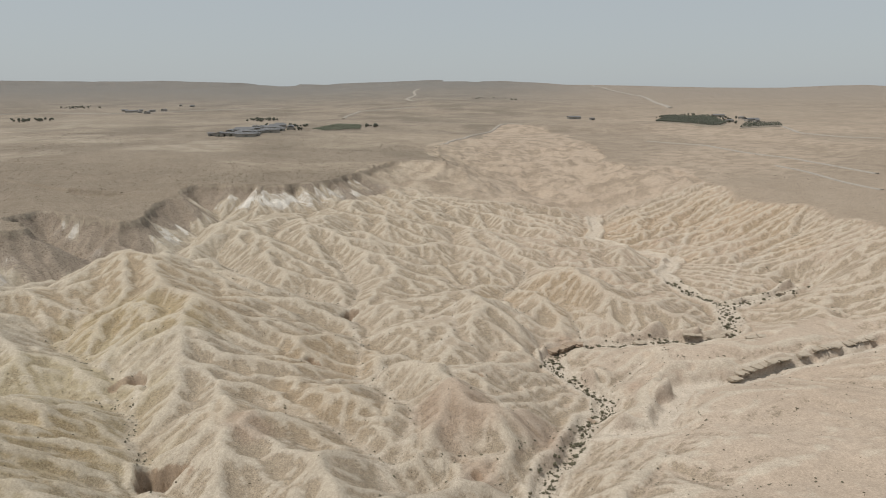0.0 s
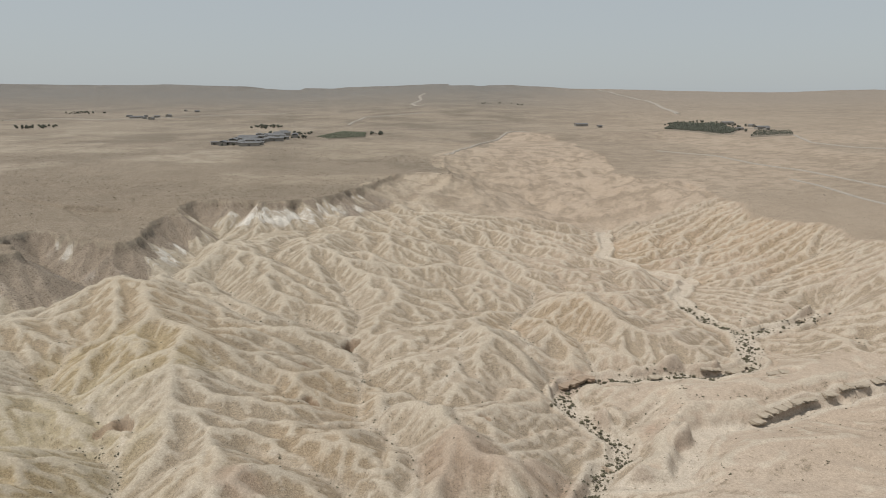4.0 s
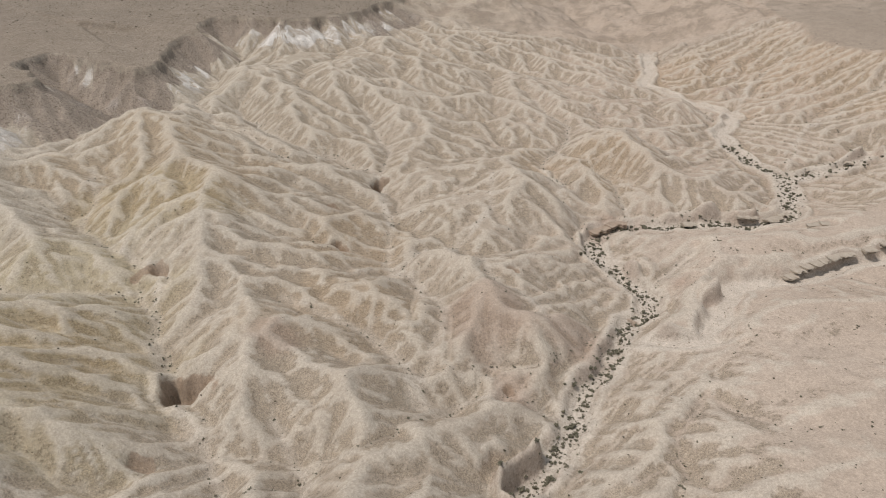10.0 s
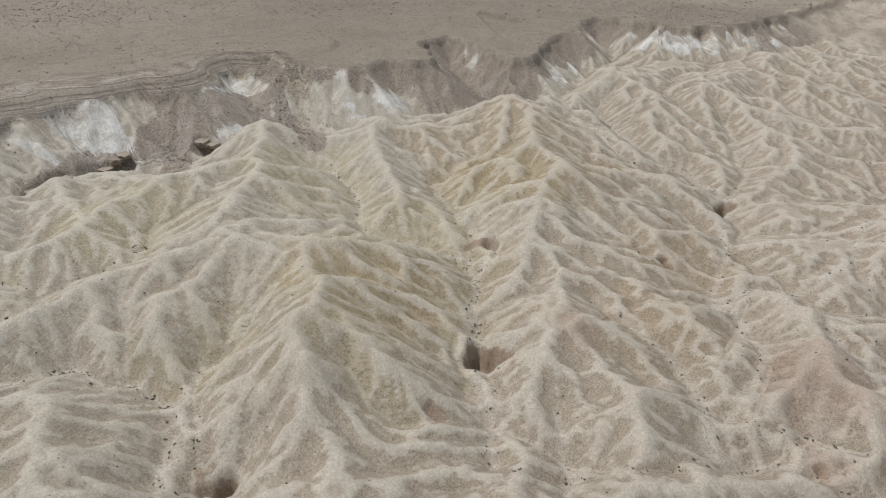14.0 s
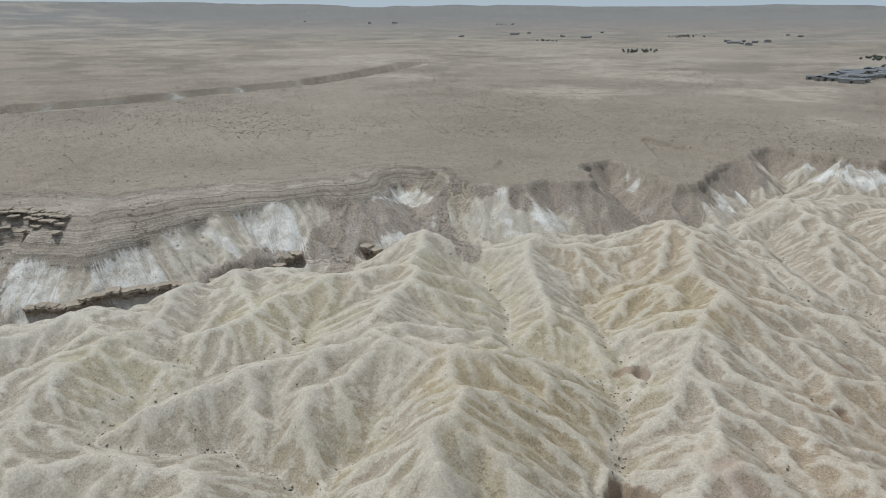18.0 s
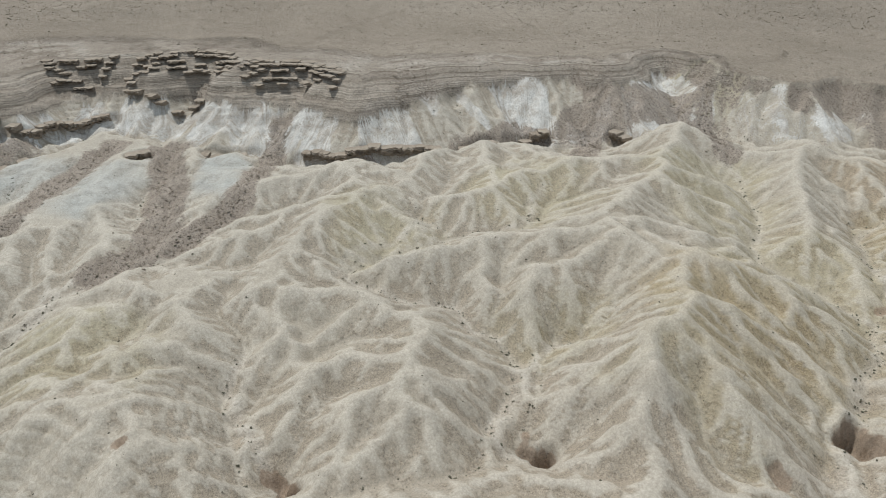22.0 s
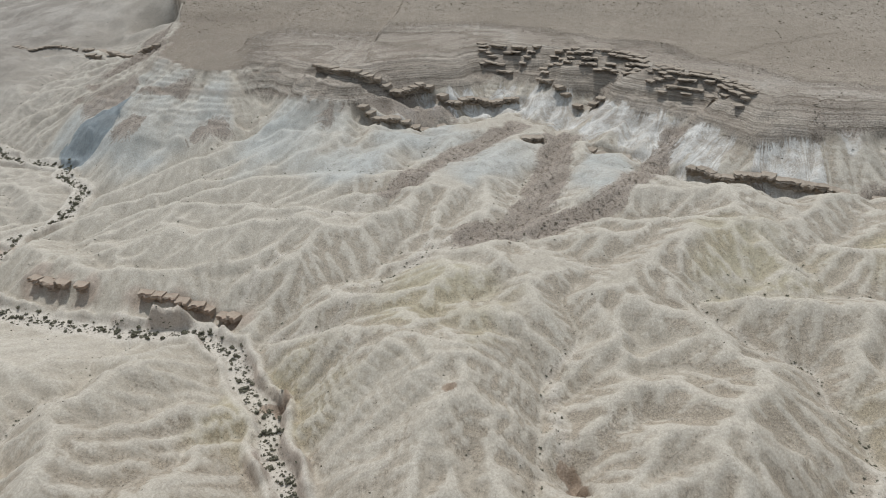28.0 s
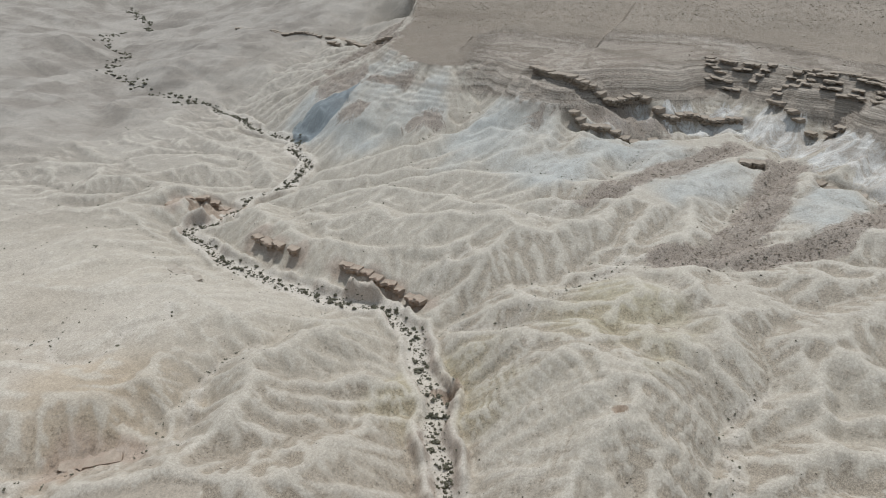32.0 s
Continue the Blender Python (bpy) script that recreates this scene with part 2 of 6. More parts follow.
CRESTS["slope spur a"] = [(-204, 194, 30), (-181, 166, 27), (-165, 140, 25), (-152, 108, 21)]
CRESTS["slope spur b"] = [(-175, 225, 28), (-145, 192, 22), (-136, 193, 18), (-113, 180, 15), (-99, 170, 12)]
CRESTS["slope spur c"] = [(-137, 271, 30), (-119, 238, 25), (-118, 215, 20), (-114, 199, 17)]
CRESTS["slope spur d"] = [(-233, 116, 22), (-203, 107, 20), (-176, 102, 18)]
CRESTS["slope spur e"] = [(-232, 99, 22), (-211, 81, 20), (-202, 72, 18)]
CRESTS["slope spur f"] = [(-246, 77, 21), (-217, 61, 20), (-209, 41, 17), (-211, 29, 15)]
CRESTS["slope spur g"] = [(-217, 61, 20), (-193, 70, 18), (-184, 75, 16)]
CRESTS["slope spur h"] = [(-142, 90, 19), (-131, 81, 17), (-126, 79, 11)]
CRESTS["slope spur i"] = [(-160, 86, 18), (-148, 84, 15), (-138, 76, 11)]
CRESTS["mid bank a"] = [(-144, 88, 19), (-132, 84, 17), (-125, 87, 11)]
CRESTS["mid bank b"] = [(-153, 75, 17), (-140, 78, 14), (-130, 77, 9)]
CRESTS["mid bank c"] = [(-210, 77, 20), (-208, 61, 20), (-207, 38, 18), (-197, 18, 16)]
CRESTS["mid bank d"] = [(-168, 55, 18), (-168, 72, 18), (-162, 95, 19), (-159, 111, 21), (-145, 119, 24), (-116, 112, 24)]
CRESTS["pale ridge a"] = [(-188, -16, 14), (-168, -1, 14), (-154, 4, 11.8), (-150, 11, 8.8)]
CRESTS["pale ridge b"] = [(-162, 26, 14.8), (-155, 42, 15.5), (-142, 45, 14.8), (-135, 56, 13.2), (-124, 62, 10.2), (-118, 69, 7.2)]
CRESTS["pale ridge c"] = [(-131, 19, 10.2), (-132, 31, 13.2), (-124, 40, 14.8), (-120, 49, 13.2), (-110, 55, 9.5), (-105, 59, 6.5)]
CRESTS["pale ridge d"] = [(-116, 34, 14), (-109, 39, 12.5), (-103, 48, 10.2), (-101, 55, 6.5)]
CRESTS["pale ridge e"] = [(-167, 14, 13.2), (-152, 19, 11), (-140, 20, 8.8), (-147, 12, 8.4)]
CRESTS["brown hill"] = [(-144, -50, 8), (-142, -36, 11), (-133, -18, 14), (-134, -8, 13.2), (-129, 0, 9.5)]
CRESTS["brown hill b"] = [(-133, -18, 14), (-122, -13, 13.2), (-117, -1, 10.2), (-116, 6, 6.5)]
CRESTS["brown hill c"] = [(-121, -51, 5.8), (-126, -40, 9.5), (-126, -27, 12.5), (-133, -18, 14)]
CRESTS["brown hill d"] = [(-154, -27, 9.5), (-147, -16, 11.8), (-149, -8, 11)]
CRESTS["brown hill e"] = [(-100, -32, 10.2), (-109, -24, 11.8), (-122, -13, 13.2)]
CRESTS["brown hill f"] = [(-95, -2, 9.5), (-107, -4, 10.2), (-117, -1, 10.2)]
CRESTS["west spur a"] = [(-143, -70, 2.8), (-143, -52, 8), (-143, -31, 11.8), (-151, -24, 12.5), (-155, -12, 12.5)]
CRESTS["west spur b"] = [(-149, -72, 4.2), (-165, -61, 6.5), (-163, -43, 8.8), (-158, -19, 11.8)]
CRESTS["west spur c"] = [(-106, -43, 5.8), (-106, -35, 8), (-119, -22, 11), (-130, -16, 12.5)]
CRESTS["west knoll"] = [(-138, -128, -2), (-136, -109, 1), (-136, -94, 0)]
CRESTS["west dune a"] = [(-75, -99, 6), (-90, -101, 8), (-109, -108, 8), (-125, -101, 4)]
CRESTS["west dune b"] = [(-85, -81, 4), (-93, -71, 5), (-108, -60, -2)]
CRESTS["west dune c"] = [(-67, -148, 7), (-76, -131, 7), (-88, -117, 7)]
CRESTS["west dune d"] = [(-76, -162, 6), (-80, -136, 6)]
CRESTS["west dune e"] = [(-52, -109, 8), (-66, -93, 9), (-72, -77, 8)]
CRESTS["west dune f"] = [(-103, -203, 4), (-112, -177, 4), (-127, -157, 4), (-120, -125, 5)]
CRESTS["wadi scarp"] = [(-167, -162, -1), (-164, -139, 0), (-161, -119, 1), (-163, -103, 2), (-155, -82, 1)]
CRESTS["wadi scarp top"] = [(-174, -168, 1), (-175, -137, 3), (-177, -106, 5), (-181, -77, 8)]
CRESTS["grey hill"] = [(-177, -106, 5), (-188, -91, 6), (-184, -69, 9)]
CRESTS["north bank a"] = [(-222, -161, -2), (-241, -144, 2), (-256, -124, 6), (-256, -98, 8)]
CRESTS["north bank b"] = [(-288, -192, -1), (-285, -151, 6), (-294, -114, 12), (-285, -83, 14)]
CRESTS["north bank c"] = [(-222, -96, 6), (-229, -65, 12), (-236, -42, 14)]
CRESTS["blue toe"] = [(-295, -237, -7), (-292, -209, -2), (-304, -181, 8)]
CRESTS["blue top"] = [(-299, -227, 14), (-309, -212, 18), (-331, -200, 24)]
CRESTS["far bank a"] = [(-354, -395, 2), (-396, -380, 8), (-432, -384, 10), (-404, -304, 6), (-322, -244, 8)]
CRESTS["far bank b"] = [(-243, -364, -8), (-275, -337, -6), (-266, -292, -7), (-246, -239, -8)]
CRESTS["far bank c"] = [(-194, -319, -5), (-216, -319, -3), (-208, -282, -6)]
CRESTS["far bank d"] = [(-272, -462, -4), (-290, -430, -4)]
CRESTS["far bank e"] = [(-351, -575, 6), (-368, -518, 4), (-412, -534, 0)]
CRESTS["pit back"] = [(-177, -214, -2), (-186, -208, -1), (-187, -191, -1), (-185, -172, 0)]




def axis(lo, hi, step, far, growth, growth_low):
    """Grid lines: even steps from lo to hi, then growing steps out to far on either side."""
    core = np.arange(lo, hi + step / 2, step)
    out, s = [], step
    x = hi
    while x < far:
        s *= growth
        x += s
        out.append(x)
    inn, s, x = [], step, lo
    while x > -far:
        s *= growth_low
        x -= s
        inn.append(x)
    return np.concatenate([inn[::-1], core, out])


def value_noise(x, y, size, seed):
    """Smooth noise from -1 to 1 over the plan, with hills about size metres apart."""
    table = np.random.default_rng(seed).uniform(-1, 1, (256, 256))
    u, v = x / size, y / size
    i, j = np.floor(u).astype(int), np.floor(v).astype(int)
    a, b = u - i, v - j
    a, b = a * a * a * (a * (6 * a - 15) + 10), b * b * b * (b * (6 * b - 15) + 10)
    p, q, r, s = table[i % 256, j % 256], table[(i + 1) % 256, j % 256], table[i % 256, (j + 1) % 256], table[(i + 1) % 256, (j + 1) % 256]
    return (p * (1 - a) + q * a) * (1 - b) + (r * (1 - a) + s * a) * b


def fractal(x, y, size, seed, octaves=4, gain=0.5):
    total, amp, norm = 0.0, 1.0, 0.0
    for k in range(octaves):
        total = total + amp * value_noise(x + 37.1 * k, y - 21.7 * k, size / 2 ** k, seed + k)
        norm += amp
        amp *= gain
    return total / norm


def near_line(x, y, pts, third=True):
    """Distance from every point to a line in plan, and the line's height at the nearest place."""
    best = np.full(x.shape, 1e9)
    val = np.zeros(x.shape)
    for p, q in zip(pts[:-1], pts[1:]):
        dx, dy = q[0] - p[0], q[1] - p[1]
        t = np.clip(((x - p[0]) * dx + (y - p[1]) * dy) / (dx * dx + dy * dy + 1e-9), 0, 1)
        d = np.hypot(x - p[0] - t * dx, y - p[1] - t * dy)
        m = d < best
        best = np.where(m, d, best)
        val = np.where(m, p[2] + t * (q[2] - p[2]), val)
    return best, val


def inside(x, y, ring):
    odd = np.zeros(x.shape, bool)
    for p, q in zip(ring, ring[1:] + ring[:1]):
        if p[1] != q[1]:
            cross = ((p[1] > y) != (q[1] > y)) & (x < (q[0] - p[0]) * (y - p[1]) / (q[1] - p[1]) + p[0])
            odd ^= cross
    return odd


def smooth(e0, e1, v):
    t = np.clip((v - e0) / (e1 - e0), 0, 1)
    return t * t * (3 - 2 * t)


def wiggle(pts, amount, size, seed):
    """A line redrawn with small bends, about every size metres."""
    out = []
    for k, (p, q) in enumerate(zip(pts[:-1], pts[1:])):
        n = max(1, int(math.hypot(q[0] - p[0], q[1] - p[1]) / size))
        for i in range(n):
            t = i / n
            x, y, z = (p[j] + t * (q[j] - p[j]) for j in range(3))
            if i:
                x += amount * float(value_noise(np.array(x), np.array(y), size * 1.7, seed))
                y += amount * float(value_noise(np.array(x), np.array(y), size * 1.7, seed + 1))
            out.append((x, y, z))
    return out + [pts[-1]]


RIM = wiggle(RIM_WEST + RIM_MIDDLE + RIM_EAST, 5.0, 7.0, 3)
TERRACE_EDGE = wiggle(TERRACE, 5.0, 9.0, 5)
PLATEAU_PLAIN = [(p[0], p[1]) for p in RIM_WEST + RIM_MIDDLE + RIM_EAST] + [(110, 9000), (-9000, 9000), (-9000, -1200), (-700, -420)]
TERRACE_PLAIN = [(p[0], p[1]) for p in TERRACE] + [(250, 250), (330, 60), (900, -200), (9000, -500), (9000, 9000), (110, 9000)]
PLATEAU_RING = [(p[0], p[1]) for p in RIM] + [(110, 9000), (-9000, 9000), (-9000, -1200), (-700, -420)]
TERRACE_RING = [(p[0], p[1]) for p in TERRACE_EDGE] + [(250, 250), (330, 60), (900, -200), (9000, -500), (9000, 9000), (110, 9000)]


def far_land(x, y):
    """The wide plain, which climbs slowly to the hills on the skyline."""
    r = np.hypot(x, y)
    az = np.degrees(np.arctan2(-x, y))
    z = np.interp(r, [0, 450, 1000, 1800, 2600, 3300, 3900, 4400, 4800, 9000], [42, 43, 50, 66, 88, 116, 136, 142, 140, 60])
    hills = smooth(1500, 3200, r)
    z = z + hills * (10 * fractal(x, y, 700, 40, 4) + 7 * np.abs(fractal(x, y, 330, 53, 3)))
    # the long rise with flat tops, and the ranges beside it
    z = z + 17 * smooth(2300, 4000, r) * np.exp(-((az + 3) / 12) ** 2) + 11 * smooth(3800, 3860, r) * (fractal(x, y, 420, 44, 2) > 0.1)
    z = z + smooth(3300, 4300, r) * (26 * smooth(3, 24, az) + 18 * smooth(26, 44, az)) + 10 * smooth(2900, 3000, r) * smooth(0.1, 0.16, fractal(x, y, 900, 48, 2)) * smooth(34, 50, az)
    z = z + 9 * smooth(3000, 4300, r) * smooth(-27, -36, az) - 10 * smooth(2600, 4200, r) * np.exp(-((az + 24) / 7) ** 2)
    z = z + 16 * smooth(1300, 2100, r) * np.exp(-((az + 2) / 10) ** 2) * (1 + 0.6 * fractal(x, y, 500, 49, 3))
    return z + smooth(500, 1500, r) * 2.0 * fractal(x, y, 260, 46, 3)


def rim_shape(x, y):
    """Width of the cliff band below the rim and its drop, which grow towards the west."""
    az = np.degrees(np.arctan2(-x, y))
    fade = np.interp(y, [480, 800], [1.0, 0.1])
    return np.interp(az, [-30, 0, 24, 36, 55, 115, 140], [26, 22, 22, 28, 42, 42, 60]), fade * np.interp(az, [-30, 0, 24, 28, 36, 55, 115, 140], [9, 13, 16, 18, 18, 25, 25, 26])


# ---- coarse land: heights carried between crests and channels ----
def solve_land():
    x0, x1, y0, y1 = -720, 440, -780, 1080
    height = None
    for step in (16, 8, 4, 2):
        gx, gy = np.arange(x0, x1 + 1, step), np.arange(y0, y1 + 1, step)
        X, Y = np.meshgrid(gx, gy)
        plat = inside(X, Y, PLATEAU_PLAIN)
        terr = inside(X, Y, TERRACE_PLAIN) & ~plat
        drim, zrim = near_line(X, Y, RIM_ROUGH)
        dter, zter = near_line(X, Y, TERRACE)
        width, drop = rim_shape(X, Y)
        plain = far_land(X, Y)
        fixed = plat | terr
        value = np.where(plat, zrim + (plain - zrim) * smooth(0, 260, drim), np.where(terr, zter + (plain - zter) * smooth(0, 400, dter), 0))
        foot = ~fixed & (drim < width)
        u = np.clip(drim / width, 0, 1)
        value = np.where(foot, zrim - drop * (0.35 * smooth(0, 0.12, u) + 0.65 * u), value)
        fixed |= foot
        edge = np.zeros(X.shape, bool)
        edge[0], edge[-1], edge[:, 0], edge[:, -1] = True, True, True, True
        edge &= ~fixed
        value = np.where(edge, 6 + 8 * fractal(X, Y, 160, 60), value)
        fixed |= edge
        total, count = np.zeros(X.shape), np.zeros(X.shape)
        for table in (CRESTS, CHANNELS):
            for pts in table.values():
                for p, q in zip(pts[:-1], pts[1:]):
                    n = max(2, int(math.hypot(q[0] - p[0], q[1] - p[1]) / step * 2))
                    t = np.linspace(0, 1, n)
                    i = np.clip(np.rint((p[0] + t * (q[0] - p[0]) - x0) / step).astype(int), 0, len(gx) - 1)
                    j = np.clip(np.rint((p[1] + t * (q[1] - p[1]) - y0) / step).astype(int), 0, len(gy) - 1)
                    np.add.at(total, (j, i), p[2] + t * (q[2] - p[2]))
                    np.add.at(count, (j, i), 1)
        on = (count > 0) & ~plat & ~terr & (drim > width * 0.75)
        value = np.where(on, total / np.maximum(count, 1), value)
        fixed |= on
        if height is None:
            h = np.where(fixed, value, value[fixed].mean())
        else:
            h = np.where(fixed, value, sample(height, x0, y0, step * 2, X, Y))
        loose = ~fixed
        for _ in range(500 if step > 8 else 140):
            p = np.pad(h, 1, mode="edge")
            h = np.where(loose, 0.25 * (p[:-2, 1:-1] + p[2:, 1:-1] + p[1:-1, :-2] + p[1:-1, 2:]), h)
        height = h
    return height, x0, y0, 2.0


def sample(grid, x0, y0, step, x, y):
    u, v = np.clip((x - x0) / step, 0, grid.shape[1] - 1.001), np.clip((y - y0) / step, 0, grid.shape[0] - 1.001)
    i, j = u.astype(int), v.astype(int)
    a, b = u - i, v - j
    return (grid[j, i] * (1 - a) + grid[j, i + 1] * a) * (1 - b) + (grid[j + 1, i] * (1 - a) + grid[j + 1, i + 1] * a) * b


def blur(grid, n):
    for _ in range(n):
        p = np.pad(grid, 1, mode="edge")
        grid = (p[1:-1, 1:-1] * 4 + 2 * (p[:-2, 1:-1] + p[2:, 1:-1] + p[1:-1, :-2] + p[1:-1, 2:]) + p[:-2, :-2] + p[2:, 2:] + p[:-2, 2:] + p[2:, :-2]) / 16
    return grid


RIM_ROUGH = RIM_WEST + RIM_MIDDLE + RIM_EAST
LAND, LX, LY, LS = solve_land()
j0, i0 = int((230 - LY) / LS), int((70 - LX) / LS)
part_x, part_y = np.meshgrid(LX + LS * np.arange(i0, LAND.shape[1]), LY + LS * np.arange(j0, LAND.shape[0]))
even = smooth(125, 165, part_x) * smooth(275, 320, part_y)
LAND[j0:, i0:] = LAND[j0:, i0:] * (1 - 0.85 * even) + 0.85 * even * blur(LAND[j0:, i0:], 160)

# rills: noise drawn out along the fall line, on a fine grid
RX0, RX1, RY0, RY1, RS = -470, 262, -330, 520, 0.8
rx, ry = np.meshgrid(np.arange(RX0, RX1, RS), np.arange(RY0, RY1, RS))
base = blur(sample(LAND, LX, LY, LS, rx, ry), 1)
gy_, gx_ = np.gradient(blur(base, 7), RS)
slope = np.hypot(gx_, gy_)
ux, uy = gx_ / np.maximum(slope, 1e-4), gy_ / np.maximum(slope, 1e-4)


def drawn_out(size, length, seed):
    """Noise of one size, averaged along the way that water takes."""
    raw = fractal(rx, ry, size, seed, 2)
    acc, n = raw.copy(), 1
    rows, cols = raw.shape
    for way in (1.0, -1.0):
        px, py = np.meshgrid(np.arange(cols, dtype=float), np.arange(rows, dtype=float))
        for _ in range(length):
            i, j = np.clip(px.astype(int), 0, cols - 1), np.clip(py.astype(int), 0, rows - 1)
            px += way * ux[j, i] * 1.5
            py += way * uy[j, i] * 1.5
            i, j = np.clip(px.astype(int), 0, cols - 1), np.clip(py.astype(int), 0, rows - 1)
            acc += raw[j, i]
            n += 1
    acc /= n
    return acc / acc.std()


ribs = drawn_out(12.0, 10, 90)
spurs = drawn_out(30.0, 16, 92)
rills = drawn_out(4.0, 9, 95)


def line_field(lines, reach):
    """On the fine grid: distance to the nearest of some lines, up to reach, and the height of the line there."""
    dist, level = np.full(rx.shape, float(reach)), np.zeros(rx.shape)
    for pts in lines:
        for p, q in zip(pts[:-1], pts[1:]):
            i0, i1 = int((min(p[0], q[0]) - reach - RX0) / RS), int((max(p[0], q[0]) + reach - RX0) / RS) + 1
            j0, j1 = int((min(p[1], q[1]) - reach - RY0) / RS), int((max(p[1], q[1]) + reach - RY0) / RS) + 1
            i0, j0, i1, j1 = max(i0, 0), max(j0, 0), min(i1, rx.shape[1]), min(j1, rx.shape[0])
            if i0 >= i1 or j0 >= j1:
                continue
            w = np.s_[j0:j1, i0:i1]
            d, z = near_line(rx[w], ry[w], (p, q))
            m = d < dist[w]
            dist[w] = np.where(m, d, dist[w])
            level[w] = np.where(m, z, level[w])
    return dist, level


WADIS = ("wadi", "wadi east arm", "side canyon", "lower wadi")
wadi_lines = [wiggle(CHANNELS[k], 3.0, 6.0, 11) for k in WADIS]
gully_lines = [wiggle(v, 2.4, 5.0, 17) for k, v in CHANNELS.items() if k not in WADIS]
crest_lines = [wiggle(v, 2.0, 6.0, 23) for v in CRESTS.values()]
wadi_d, wadi_z = line_field(wadi_lines, 26)
gully_d, gully_z = line_field(gully_lines, 12)
crest_d, crest_z = line_field(crest_lines, 10)

# signed distance to the rim (positive on the plateau) on the same grid
cx, cy = np.meshgrid(np.arange(RX0, RX1 + 2, 2.0), np.arange(RY0, RY1 + 2, 2.0))
coarse_d, coarse_z = near_line(cx, cy, RIM)
coarse_z = blur(coarse_z, 12)
coarse_d = np.where(inside(cx, cy, PLATEAU_RING), coarse_d, -coarse_d)
terr_d, terr_z = near_line(cx, cy, TERRACE_EDGE)
terr_d = np.where(inside(cx, cy, TERRACE_RING) & (coarse_d < 0), terr_d, -terr_d)
rim_d, rim_z = sample(coarse_d, RX0, RY0, 2.0, rx, ry), sample(coarse_z, RX0, RY0, 2.0, rx, ry)
rim_d = rim_d + smooth(24, 6, np.abs(rim_d)) * (2.4 * fractal(rx, ry, 9, 79, 3) + 0.5 * rills)
ter_d = sample(terr_d, RX0, RY0, 2.0, rx, ry)
width, drop = rim_shape(rx, ry)
azimuth = np.degrees(np.arctan2(-rx, ry))
on_plateau = smooth(-1.0, 1.5, rim_d)
on_terrace = smooth(-3.0, 3.0, ter_d)

# open ground east of the wadi lies in smooth dunes
dunes = smooth(0, 40, rx - 40) * smooth(255, 225, ry)
dunes = np.maximum(dunes, smooth(-100, -130, ry + 0.25 * rx + 40) * smooth(-175, -140, rx))
land = base.copy()
valley = (1 - on_plateau) * (1 - on_terrace)
rough = valley * (1 - 0.6 * dunes)
steep = smooth(0.05, 0.4, slope)
rib = 0.55 - np.abs(ribs) * 0.9
centre = np.exp(-((rx - 40) / 75) ** 2 - ((ry - 350) / 120) ** 2)
west_hills = smooth(-70, -140, rx)
land += rough * steep * ((0.6 + 0.4 * west_hills) * np.clip(rib, -1.2, 0.6) + 0.3 * (0.6 - np.abs(rills)))
spur = np.clip(0.6 - np.abs(spurs), -0.8, 0.6)
east_slope = smooth(120, 160, rx) * smooth(270, 310, ry)
land += rough * smooth(0.02, 0.10, slope) * (1.9 + 0.9 * west_hills) * (1 - 0.75 * east_slope) * spur * smooth(0, 8, crest_d)
bent = 7 * fractal(rx, ry, 30, 70, 2)
knobs = 1 - 2 * np.abs(fractal(rx + bent, ry - bent, 42, 72, 4, 0.55))
loose = smooth(0, 9, gully_d) * smooth(0, 14, wadi_d) * smooth(0, 10, crest_d)
land += rough * (1.5 + 1.3 * centre) * (1 - 0.6 * east_slope) * (knobs - 0.45) * (0.25 + 0.75 * loose)
land += valley * 0.5 * fractal(rx, ry, 9, 75, 3)
land += valley * dunes * 3.2 * fractal(rx * 0.6 + ry * 0.5, ry, 42, 77, 4)
# crests stay sharp
land += rough * 0.7 * np.exp(-crest_d / 2.0)
# cliff band below the rim
back = np.clip(-rim_d, 0, None)
u = np.clip(back / width + 0.16 * fractal(rx, ry, 16, 81, 3) * smooth(0, 3, back), 0, 1.0)
west = smooth(33, 55, azimuth)
front_cliff = rim_z - drop * (0.26 * smooth(0.0, 0.2, u) + 0.74 * u)
nose = smooth(86, 100, azimuth)
west_cliff = rim_z - 4.0 * nose * (1 - u) - drop * (0.10 * smooth(0.30, 0.36, u) * smooth(70, 84, azimuth) + 0.84 * u + 0.06 * smooth(0.6, 0.66, u))
cliff = front_cliff * (1 - west) + west_cliff * west
in_cliff = smooth(1.12, 0.8, back / width) * (rim_d < 0)
strata = np.sin(cliff * 2.3 + 1.2 * fractal(rx, ry, 60, 83, 2)) * 0.35 + np.sin(cliff * 5.1) * 0.12
cliff = cliff + (strata * (0.4 + 0.5 * west) + 0.5 * fractal(rx, ry, 5, 85, 2) + ((0.55 - np.abs(ribs)) * 1.0 * west * smooth(0.4, 0.7, u) + (0.5 - np.abs(rills)) * 0.8 * west * smooth(0.25, 0.5, u) + 0.8 * np.clip(ribs, -1.2, 1.2) * (1 - west) + 0.5 * rills * (1 - west)) * smooth(0.05, 0.4, u)) * smooth(0, 1.5, back)
land = land * (1 - in_cliff) + cliff * in_cliff
# plateau and terrace tops
top = sample(LAND, LX, LY, LS, rx, ry)
land = np.where(rim_d > 0, rim_z + (top - rim_z) * smooth(5, 60, rim_d) + 0.25 * fractal(rx, ry, 30, 87, 4) * smooth(0, 8, rim_d) - 4.0 * nose * smooth(90, 0, rim_d), land)
lip = west * smooth(11, 3, np.abs(rim_d))
land = land * (1 - lip) + blur(land, 24) * lip
